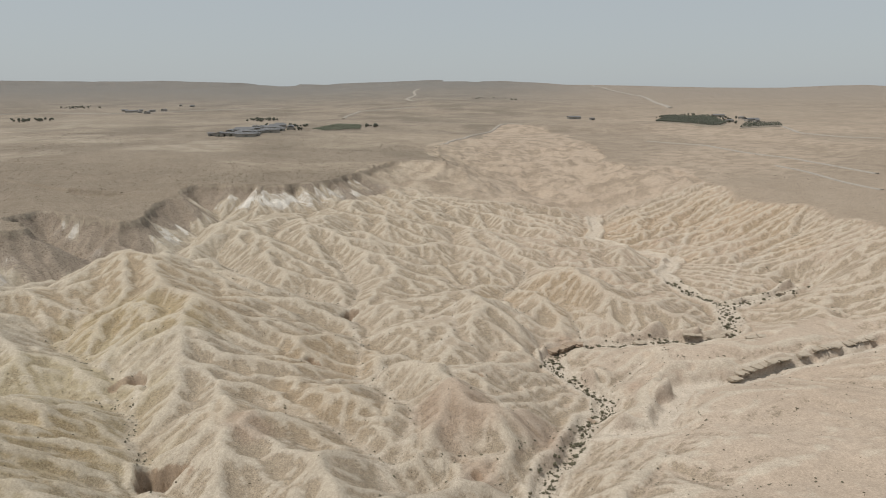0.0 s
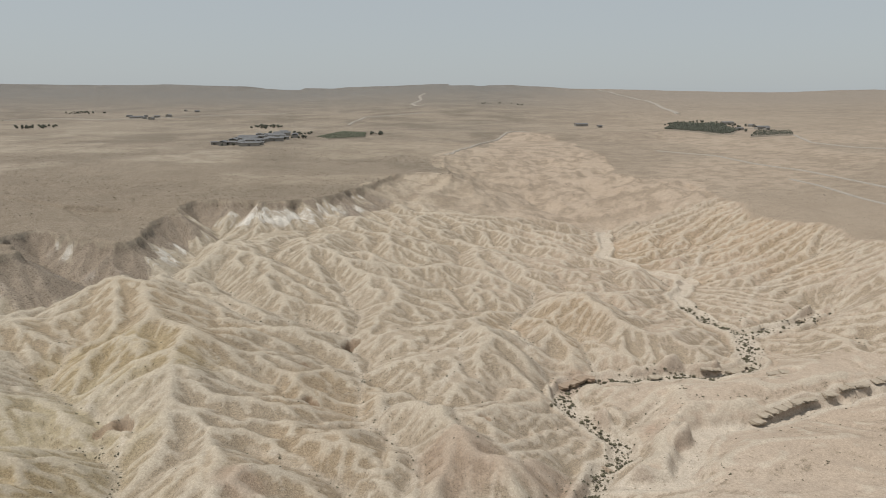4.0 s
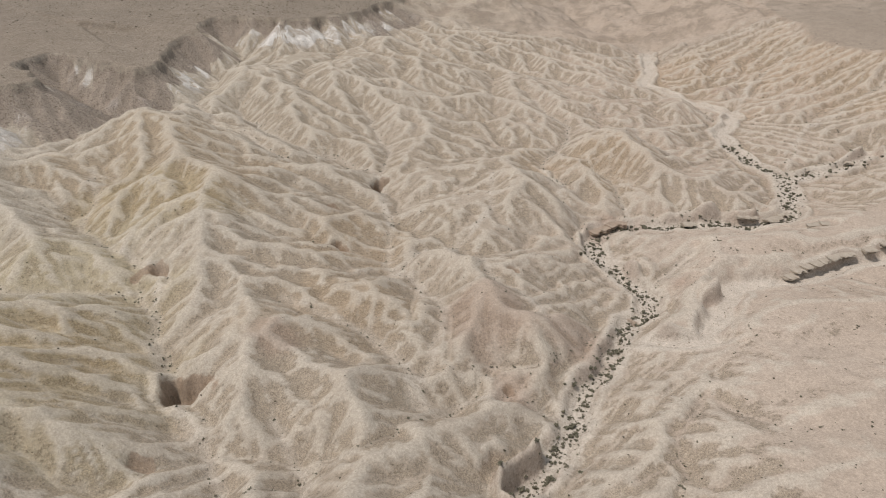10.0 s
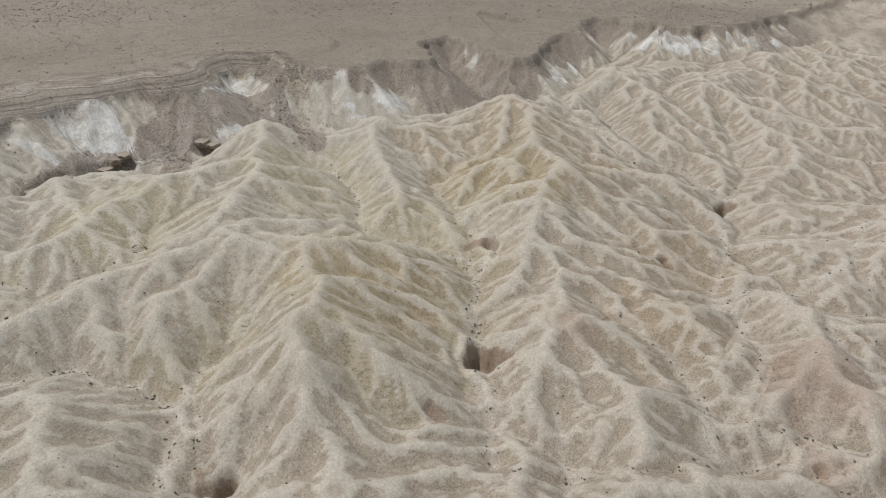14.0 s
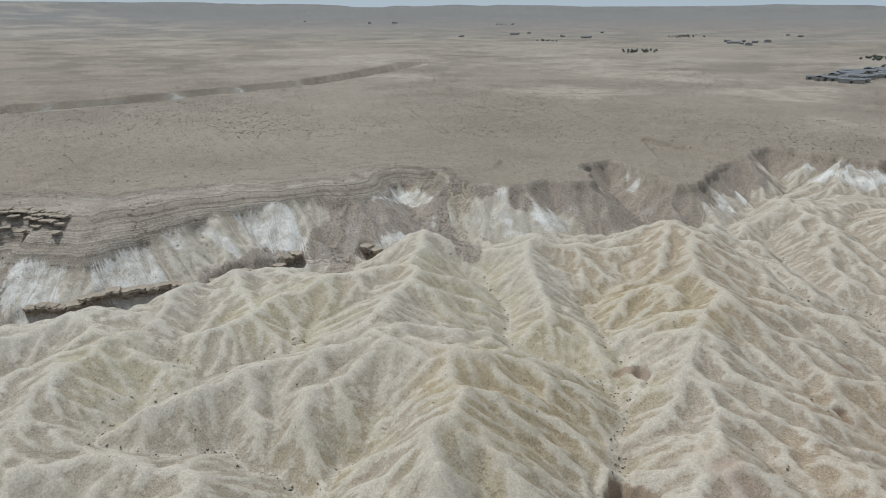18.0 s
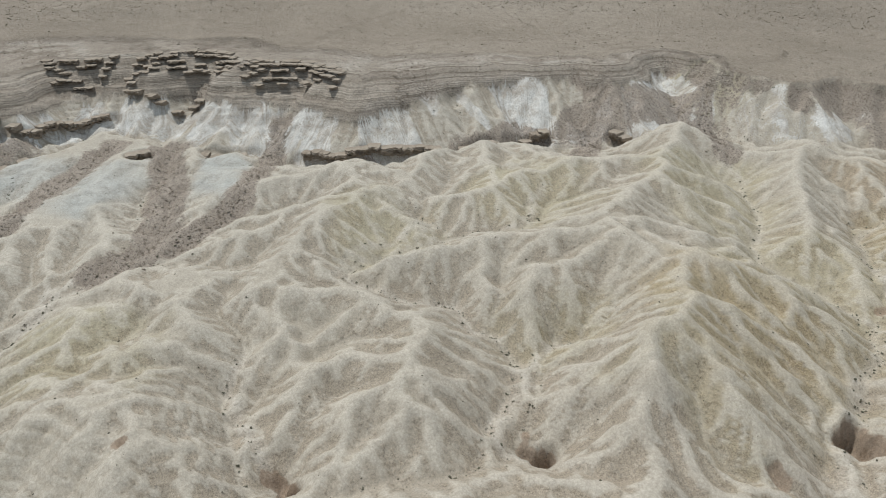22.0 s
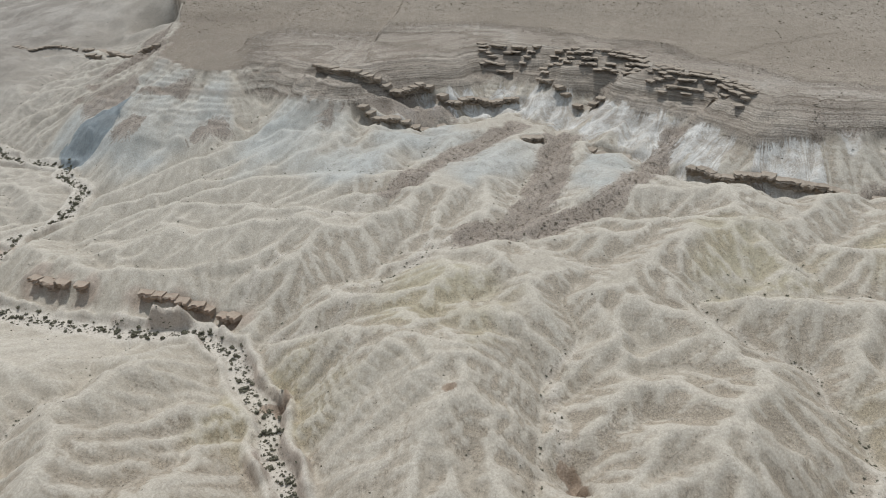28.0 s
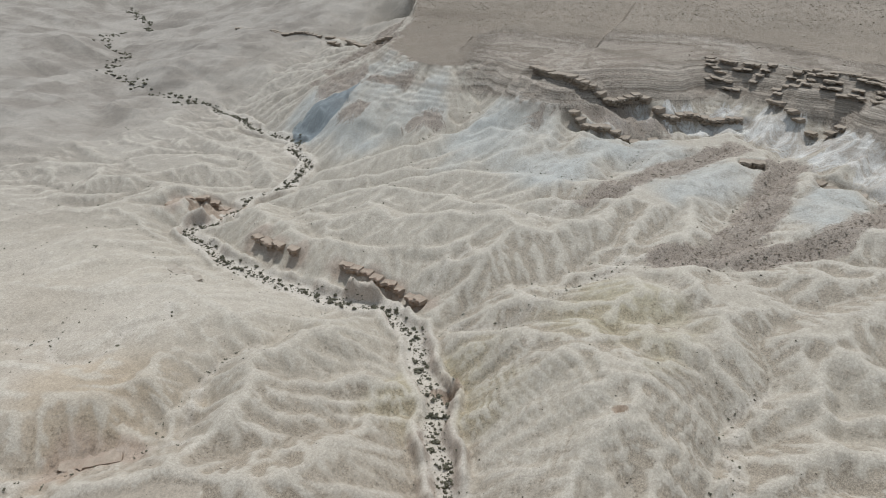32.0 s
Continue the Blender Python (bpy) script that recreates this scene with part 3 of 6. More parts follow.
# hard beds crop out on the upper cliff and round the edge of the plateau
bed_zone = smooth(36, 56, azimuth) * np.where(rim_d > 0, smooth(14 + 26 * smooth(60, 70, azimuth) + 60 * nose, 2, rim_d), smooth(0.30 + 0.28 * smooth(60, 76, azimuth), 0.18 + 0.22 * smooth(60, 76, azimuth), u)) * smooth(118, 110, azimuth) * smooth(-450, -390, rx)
land += on_terrace * 0.8 * fractal(rx, ry, 40, 89, 4)
# channels cut in
bank = fractal(rx, ry, 14, 91, 3)
half = 2.6 + 1.6 * fractal(rx, ry, 40, 92, 2)
worn_d = wadi_d + smooth(0, 3, wadi_d) * (1.5 * fractal(rx, ry, 7, 195, 3) + 0.4 * rills)
wall = wadi_z - 1.2 + np.clip(worn_d - half, 0, None) * (1.3 + 3.2 * smooth(-0.15, 0.25, bank)) + 0.12 * fractal(rx, ry, 3, 93, 2)
land = np.where(wadi_d < 25, np.minimum(land, wall), land)
gw = gully_z + 60 * smooth(120, 150, rx) * smooth(290, 320, ry) + np.clip(gully_d - 0.8, 0, None) * (0.5 + 0.8 * smooth(-0.2, 0.4, bank))
land = np.where(gully_d < 11, np.minimum(land, gw), land)



def soft_spots(spots):
    """Patches of one kind of earth: x, y, radius."""
    total = np.zeros(rx.shape)
    for sx, sy, sr in spots:
        i0, i1 = max(0, int((sx - 2 * sr - RX0) / RS)), min(rx.shape[1], int((sx + 2 * sr - RX0) / RS))
        j0, j1 = max(0, int((sy - 2 * sr - RY0) / RS)), min(rx.shape[0], int((sy + 2 * sr - RY0) / RS))
        if i0 >= i1 or j0 >= j1:
            continue
        w = np.s_[j0:j1, i0:i1]
        d = np.hypot(rx[w] - sx, ry[w] - sy) / sr + 0.35 * fractal(rx[w], ry[w], sr * 0.7, 101, 3) + 0.14 * ribs[w]
        total[w] = np.maximum(total[w], smooth(1.1, 0.45, d))
    return total


CLAY = [(-266, -24, 22), (-243, 20, 14), (-282, -57, 18), (-287, -115, 30), (-257, -82, 20), (-308, -219, 30), (-326, -215, 22), (-266, -19, 18), (-301, -179, 30), (-262, 23, 12)]
RUST = [(54, 234, 9), (47, 227, 6), (12, 137, 7), (30, 160, 12), (144, 400, 6), (67, 192, 6), (-64, -121, 8), (-48, 140, 8), (7, 158, 18)]
OCHRE = [(-110, 236, 45), (-118, 218, 30), (-98, 124, 25), (-36, 167, 30), (187, 419, 70), (127, 441, 40), (53, 284, 30), (-35, 203, 22), (-74, -129, 25), (-102, 233, 30)]
OLIVE = [(-111, 165, 30), (-108, 200, 30), (-240, 233, 30), (-187, 62, 25), (-199, 107, 15), (-130, -62, 20), (-92, 115, 30), (-121, 84, 18), (-160, -31, 25), (-186, 118, 30), (-165, 169, 30), (-105, 146, 30)]


def fill_hollows(h):
    """Raise every hollow just to its brim, so that water finds a way out."""
    rows, cols = h.shape
    flat = h.ravel().tolist()
    done = bytearray(rows * cols) + bytearray([1]) * cols
    low, size = min(flat), 0.02
    steps = [[] for _ in range(int((max(flat) - low) / size) + 400)]
    rim_cells = [j * cols + i for j in range(rows) for i in (0, cols - 1)] + [j * cols + i for i in range(1, cols - 1) for j in (0, rows - 1)]
    for c in rim_cells:
        done[c] = 1
        steps[int((flat[c] - low) / size)].append(c)
    for k, level in enumerate(steps):
        for c in level:
            z = flat[c] + 0.002
            for n in (c + 1, c - 1, c + cols, c - cols):
                if not done[n]:
                    done[n] = 1
                    if flat[n] < z:
                        flat[n] = z
                    steps[max(k, int((flat[n] - low) / size))].append(n)
    return np.array(flat).reshape(rows, cols)


def catchment(h, seed):
    """Area that drains through every cell, in square metres."""
    rows, cols = h.shape
    r = np.random.default_rng(seed)
    best, to = np.zeros(h.shape), np.arange(h.size).reshape(h.shape)
    here = to.copy()
    inner = np.s_[1:-1, 1:-1]
    for dj, di in ((0, 1), (0, -1), (1, 0), (-1, 0), (1, 1), (-1, -1), (1, -1), (-1, 1)):
        fall = (h[inner] - h[1 + dj:rows - 1 + dj, 1 + di:cols - 1 + di]) / math.hypot(dj, di)
        fall = fall * r.uniform(0.55, 1.45, fall.shape)
        m = fall > best[inner]
        best[inner] = np.where(m, fall, best[inner])
        to[inner] = np.where(m, here[inner] + dj * cols + di, to[inner])
    order = np.argsort(h.ravel())[::-1].tolist()
    to = to.ravel().tolist()
    area = [RS * RS] * h.size
    for c in order:
        n = to[c]
        if n != c:
            area[n] += area[c]
    return np.array(area).reshape(rows, cols)


def slopes_from(bottom, grade, reach):
    """Straight slopes that rise from the bottoms of the runnels to sharp crests."""
    tent = bottom
    for _ in range(reach):
        p = np.pad(tent, 1, constant_values=1e3)
        side = np.minimum(np.minimum(p[:-2, 1:-1], p[2:, 1:-1]), np.minimum(p[1:-1, :-2], p[1:-1, 2:]))
        corner = np.minimum(np.minimum(p[:-2, :-2], p[2:, 2:]), np.minimum(p[:-2, 2:], p[2:, :-2]))
        tent = np.minimum(tent, np.minimum(side + grade, corner + grade * 1.414))
    return tent


clay = soft_spots([(a, b, 1.15 * c) for a, b, c in CLAY]) * valley
cut_in = smooth(0.3, 0.7, valley) * (1 - 0.8 * bed_zone) * (1 - 0.65 * dunes) * (1 - 0.6 * clay) * smooth(3, 7, wadi_d)
before = land.copy()
brim = fill_hollows(land + 0.5 * fractal(rx, ry, 6, 180, 2))
area = catchment(brim, 21)
# side valleys: a net of runnels, with a straight slope on either hand
least = 55 * (1 + 0.6 * fractal(rx, ry, 60, 182, 2)) * (1 + 2.0 * dunes) * (1 - 0.4 * east_slope)
depth = np.clip(0.4 + 0.42 * np.log(np.maximum(area, 1) / least), 0.3, 2.4) * (1 - 0.4 * east_slope)
grade = np.clip(0.33 + 0.75 * blur(slope, 3), 0.33, 0.95) * (1 + 0.2 * fractal(rx, ry, 25, 184, 2)) * RS
tent = slopes_from(np.where(area > least, np.minimum(land, brim) - depth, 1e3), grade, 26)
lifted = land + 1.1 * rough * smooth(0.04, 0.15, slope)
land = land + (np.minimum(lifted, tent) - land) * cut_in
# rills down every slope
gz, gw_ = np.gradient(land, RS)
tilt = np.hypot(gz, gw_)
flow = catchment(land + 0.22 * fractal(rx, ry, 2.6, 186, 2), 22)
shallow = np.clip(0.14 + 0.26 * np.log(np.maximum(flow, 1) / 9.0), 0.1, 1.1)
tent = slopes_from(np.where(flow > 7.0, land - shallow, 1e3), np.clip(0.35 + 0.6 * tilt, 0.35, 0.95) * RS, 7)
fine_cut = cut_in * smooth(0.12, 0.35, blur(tilt, 2))
land = land + (np.minimum(land + 0.45, tent) - land) * fine_cut
land = 0.75 * land + 0.25 * blur(land, 1)
flow = np.maximum(area, flow)
gy_, gx_ = np.gradient(blur(land, 2), RS)
tilt = np.hypot(gx_, gy_)
ux, uy = gx_ / np.maximum(tilt, 1e-4), gy_ / np.maximum(tilt, 1e-4)
flutes = drawn_out(2.6, 6, 96)
land = land + 0.42 * (0.6 - np.abs(flutes)) * cut_in * (1 - 0.5 * dunes) * smooth(0.15, 0.45, tilt)
keep = np.maximum(on_plateau, smooth(half + 4, half + 1.5, wadi_d))
land = land * (1 - keep) + before * keep
# bedding: hard and soft layers step the upper cliff
layer = land / 1.9 + 0.5 * fractal(rx, ry, 45, 120, 2)
stair = (np.floor(layer) + smooth(0.25, 0.75, layer - np.floor(layer)) - layer) * 1.9
beds = (rim_d < 0) * smooth(1.0, 0.5, back / width) * (0.25 + 0.75 * smooth(66, 84, azimuth)) * smooth(25, 40, azimuth)
land = land + 1.0 * stair * beds * smooth(-0.5, 0.2, fractal(rx, ry, 18, 122, 2))
# broken ground where hard layers crop out low on the slopes
STEPS = [(-115, -20, 16), (-119, -3, 14), (-128, -35, 14), (-136, -65, 10), (30, 185, 14), (9, 184, 14), (-135, -49, 16), (-114, -60, 14), (-16, 157, 10)]
broken = soft_spots(STEPS) * valley
layer = land / 1.5 + 0.8 * fractal(rx, ry, 16, 124, 3)
land = land + broken * ((np.floor(layer) + smooth(0.3, 0.6, layer - np.floor(layer)) - layer) * 1.2 + 0.35 * fractal(rx, ry, 4, 126, 2))
CLIFF_LEDGES = {}
BANK_LEDGES = {}
CLIFF_LEDGES["ledge_a"] = [(-335.5, -117.4, 33.2), (-320.7, -101.6, 34.9), (-317.1, -87.7, 30.3), (-317.2, -73.1, 26.5), (-326.8, -61.4, 25.9), (-320.6, -46.2, 22.7), (-328.2, -34.3, 22.5), (-330.4, -16.1, 23.2)]
CLIFF_LEDGES["ledge_b"] = [(-301.2, -87, 22), (-297.1, -76.1, 21.7), (-300.2, -68.2, 17.8), (-300.7, -59.1, 17.1), (-304.4, -47.3, 16.7)]
CLIFF_LEDGES["ledge_c"] = [(-286.5, -11.7, 18), (-287.8, -2.8, 16.8)]
CLIFF_LEDGES["ledge_d"] = [(-280.5, 15.9, 17.4), (-276, 26.1, 17.3), (-274.9, 32.6, 18.3)]
CLIFF_LEDGES["ledge_e"] = [(-261.3, 53.2, 18.8), (-251.9, 63.7, 20), (-249.6, 76.8, 20.4), (-245.8, 89.3, 20.5), (-243.1, 97.4, 21.9), (-241.5, 104.3, 20.6)]
CLIFF_LEDGES["ledge_f"] = [(-241.2, 111.8, 20.8), (-237.8, 120.8, 20), (-238.5, 126.6, 20.8)]
CLIFF_LEDGES["ledge_g"] = [(-368.9, -40.2, 41.6), (-361.9, -29.2, 37.6), (-357.1, -8.1, 39.5)]
CLIFF_LEDGES["ledge_h"] = [(-350.8, -0.2, 36.6), (-347.2, 17.9, 41.1), (-343.2, 34.1, 41.8), (-315.9, 51.9, 41.1), (-308.2, 68.7, 40.1), (-287, 80.1, 40.6)]
CLIFF_LEDGES["ledge_i"] = [(-336.8, -7.9, 26.6), (-322.5, 10.1, 24.6), (-311, 30.2, 28.8)]
CLIFF_LEDGES["ledge_j"] = [(-236.7, 134.6, 20.9), (-238.2, 143.4, 19.8), (-236.6, 150.5, 21.4)]
CLIFF_LEDGES["ledge_k"] = [(-225, 173.9, 22.6), (-216.7, 176, 19.6)]
BANK_LEDGES["bank_a"] = [(139.6, 287.8, 1.5), (148.9, 293.3, 2.1), (165.4, 302, 0.7), (171.6, 299.5, 1.3)]
BANK_LEDGES["bank_b"] = [(101.3, 240.7, 0.6), (113.1, 241, -0.2), (124.6, 249, 0.1)]
BANK_LEDGES["bank_c"] = [(120.9, 227.2, 4.3), (130.6, 228.1, 6.3)]
BANK_LEDGES["bank_d"] = [(102.2, 195.2, 1), (115, 202.7, 1.7), (128.1, 207.9, 2.6), (139.5, 212.6, 2.9), (151, 217, 3.5), (168, 224, 4.5)]
BANK_LEDGES["bank_e"] = [(46, 230, -2), (55.8, 238, -2.4), (64, 236.8, -2.6)]
BANK_LEDGES["bank_f"] = [(66.1, 236.8, -2.5), (76.3, 236.1, -2), (85.1, 237.7, -1.6)]
BANK_LEDGES["bank_g"] = [(-169.5, -124, -3.2), (-169.8, -112, -3.5), (-169.5, -103, -4.2), (-165, -90, -3.4)]
BANK_LEDGES["bank_h"] = [(-175, -166, -3.8), (-172.5, -155, -4), (-170.5, -143, -2.6)]
BANK_LEDGES["bank_i"] = [(-181, -217, -5.1), (-192, -219.5, -6.1), (-201, -214, -7.5), (-203, -206, -9.1)]
BANK_LEDGES["bank_j"] = [(-61.4, -122.4, 3.4), (-65.2, -118.5, 3.3), (-69.9, -113.6, 3.3)]
BANK_LEDGES["bank_k"] = [(-144, -177.4, -3.6), (-137.2, -157.3, -1.4)]
CLIFF_LEDGES["ledge_p"] = [(-469.1, -434.6, 4.4), (-450.3, -370.7, 8.3), (-464.4, -326.3, 7.4), (-397.1, -239.1, 26.9)]
CLIFF_LEDGES["ledge_q"] = [(-440.5, -352.2, 6.4), (-437.2, -307.5, 9.4), (-421.3, -267.6, 17.4)]

# the ground falls away below the hard ledges
hollows = []
for pts in [v for k, v in (*CLIFF_LEDGES.items(), *BANK_LEDGES.items()) if k not in ("ledge_g", "ledge_h", "ledge_i")]:
    line_ = []
    for x, y, z in pts:
        wx, wy = float(sample(ux, RX0, RY0, RS, np.array(x), np.array(y))), float(sample(uy, RX0, RY0, RS, np.array(x), np.array(y)))
        line_.append((x - 3.0 * wx, y - 3.0 * wy, z))
    hollows.append(line_)
hollow_d, _ = line_field(hollows, 8)
land = land - (2.6 - 1.7 * smooth(-150, -130, rx) - 1.2 * smooth(-60, -80, ry) * smooth(-210, -190, rx)) * smooth(4.6, 2.4, hollow_d + 0.8 * fractal(rx, ry, 5, 160, 2))
# pits and caves washed out of the marl: x, y, radius, depth
PITS = [(-36, 258, 5, 8), (-69, 127, 5, 8), (-90, 175, 3.5, 5), (-43, 200, 2.5, 4), (-51, 225, 2.5, 3), (11, 138, 1.8, 2), (145, 403, 4, 4), (13, 184, 2.5, 3), (-106, 11, 3.5, 6), (-92, 64, 4, 7), (-120, -17, 2, 2), (-67, 101, 2.6, 2), (57, 545, 5, 4), (-131, -62, 4, 4), (-191, -211, 8, 4), (51, 175, 2, 2)]
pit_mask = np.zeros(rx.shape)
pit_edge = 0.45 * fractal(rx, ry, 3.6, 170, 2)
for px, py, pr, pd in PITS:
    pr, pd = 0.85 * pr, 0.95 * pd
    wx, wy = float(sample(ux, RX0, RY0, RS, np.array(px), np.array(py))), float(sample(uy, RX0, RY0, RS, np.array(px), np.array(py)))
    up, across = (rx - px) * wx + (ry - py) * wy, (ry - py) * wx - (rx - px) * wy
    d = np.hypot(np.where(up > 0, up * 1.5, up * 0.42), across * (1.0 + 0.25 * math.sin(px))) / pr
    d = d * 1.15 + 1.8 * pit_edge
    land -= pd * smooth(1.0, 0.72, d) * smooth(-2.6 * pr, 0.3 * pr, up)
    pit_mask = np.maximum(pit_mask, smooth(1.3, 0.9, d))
HG = land
relief = land - blur(land, 6)
form = land - blur(land, 40)


def ground_z(x, y):
    """Height of the ground at points of the plan."""
    x, y = np.asarray(x, float), np.asarray(y, float)
    near = sample(HG, RX0, RY0, RS, x, y)
    mid = sample(LAND, LX, LY, LS, x, y)
    plain = far_land(x, y)
    canyon_d, canyon_z = near_line(x, y, CANYON)
    along = np.interp(x, [-900, -700, -560], [14, 20, 26])
    plain = plain - 23 * smooth(along, along * 0.75, canyon_d + 5 * fractal(x, y, 40, 33, 3))
    m = smooth(0, 60, np.minimum(np.minimum(x - LX, 440 - x), np.minimum(y - LY, 1080 - y)))
    n = smooth(0, 25, np.minimum(np.minimum(x - RX0, RX1 - 2 - x), np.minimum(y - RY0, RY1 - 2 - y)))
    west_low = (6 + 8 * fractal(x, y, 160, 60)) * (1 - smooth(700, 2200, np.hypot(x, y))) + plain * smooth(700, 2200, np.hypot(x, y))
    open_side = ~(inside(x, y, PLATEAU_PLAIN) | inside(x, y, TERRACE_PLAIN))
    low = np.where(open_side & (y < 500), west_low, plain)
    bend = 7 * fractal(x, y, 30, 70, 2)
    mid = mid + np.where(open_side, 1, 0) * smooth(1040, 700, y) * 6.0 * (0.45 - np.abs(fractal(x + bend, y - bend, 50, 72, 4, 0.55)) * 2)
    mid = mid - 23 * smooth(along, along * 0.75, canyon_d + 5 * fractal(x, y, 40, 33, 3))
    out = low * (1 - m) + mid * m
    return out * (1 - n) + near * n


gx = axis(-405, 240, 0.86, 4950, 1.06, 1.023)
gy = axis(-265, 455, 0.86, 4950, 1.032, 1.045)
VX, VY = np.meshgrid(gx, gy)
VZ = ground_z(VX, VY)
rows, cols = VX.shape


def grid_mesh(name, x, y, z):
    rows, cols = x.shape
    me = bpy.data.meshes.new(name)
    me.vertices.add(x.size)
    me.vertices.foreach_set("co", np.stack([x, y, z], -1).astype(np.float32).ravel())
    k = np.arange(rows * cols).reshape(rows, cols)
    quads = np.stack([k[:-1, :-1], k[:-1, 1:], k[1:, 1:], k[1:, :-1]], -1).reshape(-1, 4).astype(np.int32)
    me.loops.add(quads.size)
    me.loops.foreach_set("vertex_index", quads.ravel())
    me.polygons.add(len(quads))
    me.polygons.foreach_set("loop_start", np.arange(0, quads.size, 4, dtype=np.int32))
    me.polygons.foreach_set("use_smooth", np.ones(len(quads), bool))
    me.update(calc_edges=True)
    return me


ground_mesh = grid_mesh("ground", VX, VY, VZ)


def on_mesh(field):
    n = smooth(0, 25, np.minimum(np.minimum(VX - RX0, RX1 - 2 - VX), np.minimum(VY - RY0, RY1 - 2 - VY)))
    return sample(field, RX0, RY0, RS, VX, VY) * n


def paint(mesh, name, fields):
    layer = mesh.attributes.new(name, "FLOAT_COLOR", "POINT")
    data = np.ones((fields[0].size, 4), np.float32)
    for k, f in enumerate(fields):
        data[:, k] = f.ravel()
    layer.data.foreach_set("color", data.ravel())


far_bend = smooth(480, 560, VY)
bent_x, bent_y = VX + far_bend * 34 * fractal(VX, VY, 95, 157, 4), VY + far_bend * 60 * fractal(VX, VY, 95, 158, 4)
flat_top = (inside(bent_x, bent_y, PLATEAU_PLAIN) | inside(bent_x, bent_y, TERRACE_PLAIN)) * (1 - far_bend * 0.55 * smooth(0.0, 0.3, fractal(VX, VY, 130, 159, 4)) * smooth(1500, 900, VY))
inner = smooth(0, 25, np.minimum(np.minimum(VX - RX0, RX1 - 2 - VX), np.minimum(VY - RY0, RY1 - 2 - VY)))
gravel = on_mesh(np.maximum(on_plateau, 0.55 * on_terrace)) + (1 - inner) * flat_top * np.interp(np.degrees(np.arctan2(-VX, VY)), [-14, -4], [0.5, 1.0])
stripes = smooth(-0.1, 0.3, fractal(rx, ry, 11, 104, 2) + 0.4 * np.clip(relief, -1, 1))
front = smooth(26, 18, azimuth)
teeth = smooth(-0.22, 0.22, 0.6 * ribs + 0.25 * rills - 0.62 + 1.7 * u)
scree = in_cliff * (1 - on_plateau) * np.maximum((1 - west) * (1 - teeth) * smooth(1.1, 0.7, back / width), smooth(0.1, 0.35, fractal(rx, ry, 26, 103, 2)) * 0.8)
TALUS = {}
TALUS["west fan"] = (7.5, [(-298, -15, 30), (-271, -37, 20), (-232, -58, 12)])
TALUS["middle fan"] = (9.5, [(-291, 5, 28), (-250, 1, 16), (-212, -7, 13), (-202, -23, 11)])
TALUS["east fan"] = (6.5, [(-283, 50, 28), (-257, 38, 18), (-227, 21, 15), (-210, 0, 13)])
TALUS["scree gully"] = (8, [(-257, 189, 38), (-237, 173, 26), (-208, 148, 20)])
TALUS["scree gully small"] = (4, [(-279, 99, 34), (-264, 97, 24)])
TALUS["dark gully"] = (6, [(-244, 235, 38), (-212, 212, 30), (-182, 194, 24)])
TALUS["dark gully side"] = (4, [(-237, 214, 38), (-205, 202, 28)])
TALUS["grey face"] = (13, [(-200, 325, 34), (-173, 305, 27), (-147, 291, 24)])
TALUS["grey face low"] = (9, [(-164, 319, 31), (-145, 296, 25)])

bank_rust = [(x, y, 5.5) for k in ("bank_e", "bank_g", "bank_h", "bank_i", "bank_j") for x, y, _ in BANK_LEDGES[k]]
tracks_of_talus = np.zeros(rx.shape)
for wide, pts in TALUS.values():
    d, _ = line_field([pts], 22)
    tracks_of_talus = np.maximum(tracks_of_talus, valley * smooth(wide, wide * 0.55, d + 2.5 * fractal(rx, ry, 9, 131, 3)))
scree = np.maximum(scree, 0.8 * tracks_of_talus)
bedded = smooth(66, 78, azimuth) * smooth(112, 104, azimuth)
chalk = in_cliff * (1 - on_plateau) * np.maximum(west * smooth(0.12 + 0.3 * bedded, 0.3 + 0.26 * bedded, u + 0.05 * rills) * smooth(110, 98, azimuth) * smooth(-0.75, 0.35, ribs + 0.5 * rills), 0.9 * (1 - west) * teeth * smooth(1.05, 0.6, back / width) * (0.35 + 0.65 * stripes))
bed = np.maximum(smooth(7, 2, wadi_d), 0.6 * smooth(2.2, 0.3, gully_d)) * valley
wy, wx = np.gradient(blur(land, 2), RS)
tilt = np.hypot(wx, wy)
cover = 0.45 + 0.55 * smooth(-0.35, 0.1, fractal(rx, ry, 30, 109, 3))
crust = valley * cover * (1 - 0.2 * smooth(-60, -150, rx)) * (1 - 0.6 * smooth(-60, -100, ry)) * smooth(0.10, 0.24, tilt) * smooth(0.8, 0.2, form) * smooth(0.09, 0.01, relief) * smooth(5.2, 3.8, np.log1p(flow)) * (1 - 0.6 * dunes)
rills_of_silt = smooth(2.6, 4.0, np.log1p(flow)) * smooth(0.15, -0.05, form)
dust = valley * np.clip(0.25 * np.exp(-crest_d / 2.0) + 0.25 * smooth(0.2, 0.9, form) + 0.65 * smooth(0.03, 0.15, relief) + 0.6 * rills_of_silt * steep, 0, 1)
canyon_off, _ = near_line(VX, VY, CANYON)
canyon_wide = np.interp(VX, [-900, -700, -560], [14, 20, 26])
canyon_off = canyon_off + 5 * fractal(VX, VY, 40, 33, 3)
canyon_wall = (1 - inner) * smooth(canyon_wide * 1.15, canyon_wide * 0.9, canyon_off) * smooth(canyon_wide * 0.35, canyon_wide * 0.6, canyon_off) * smooth(-0.6, 0.0, fractal(VX, VY, 60, 155, 3)) * smooth(560, 380, VY)
gravel = gravel * (1 - canyon_wall)
paint(ground_mesh, "earth_a", [gravel, on_mesh(scree), on_mesh(chalk) + 0.8 * canyon_wall, on_mesh(bed)])
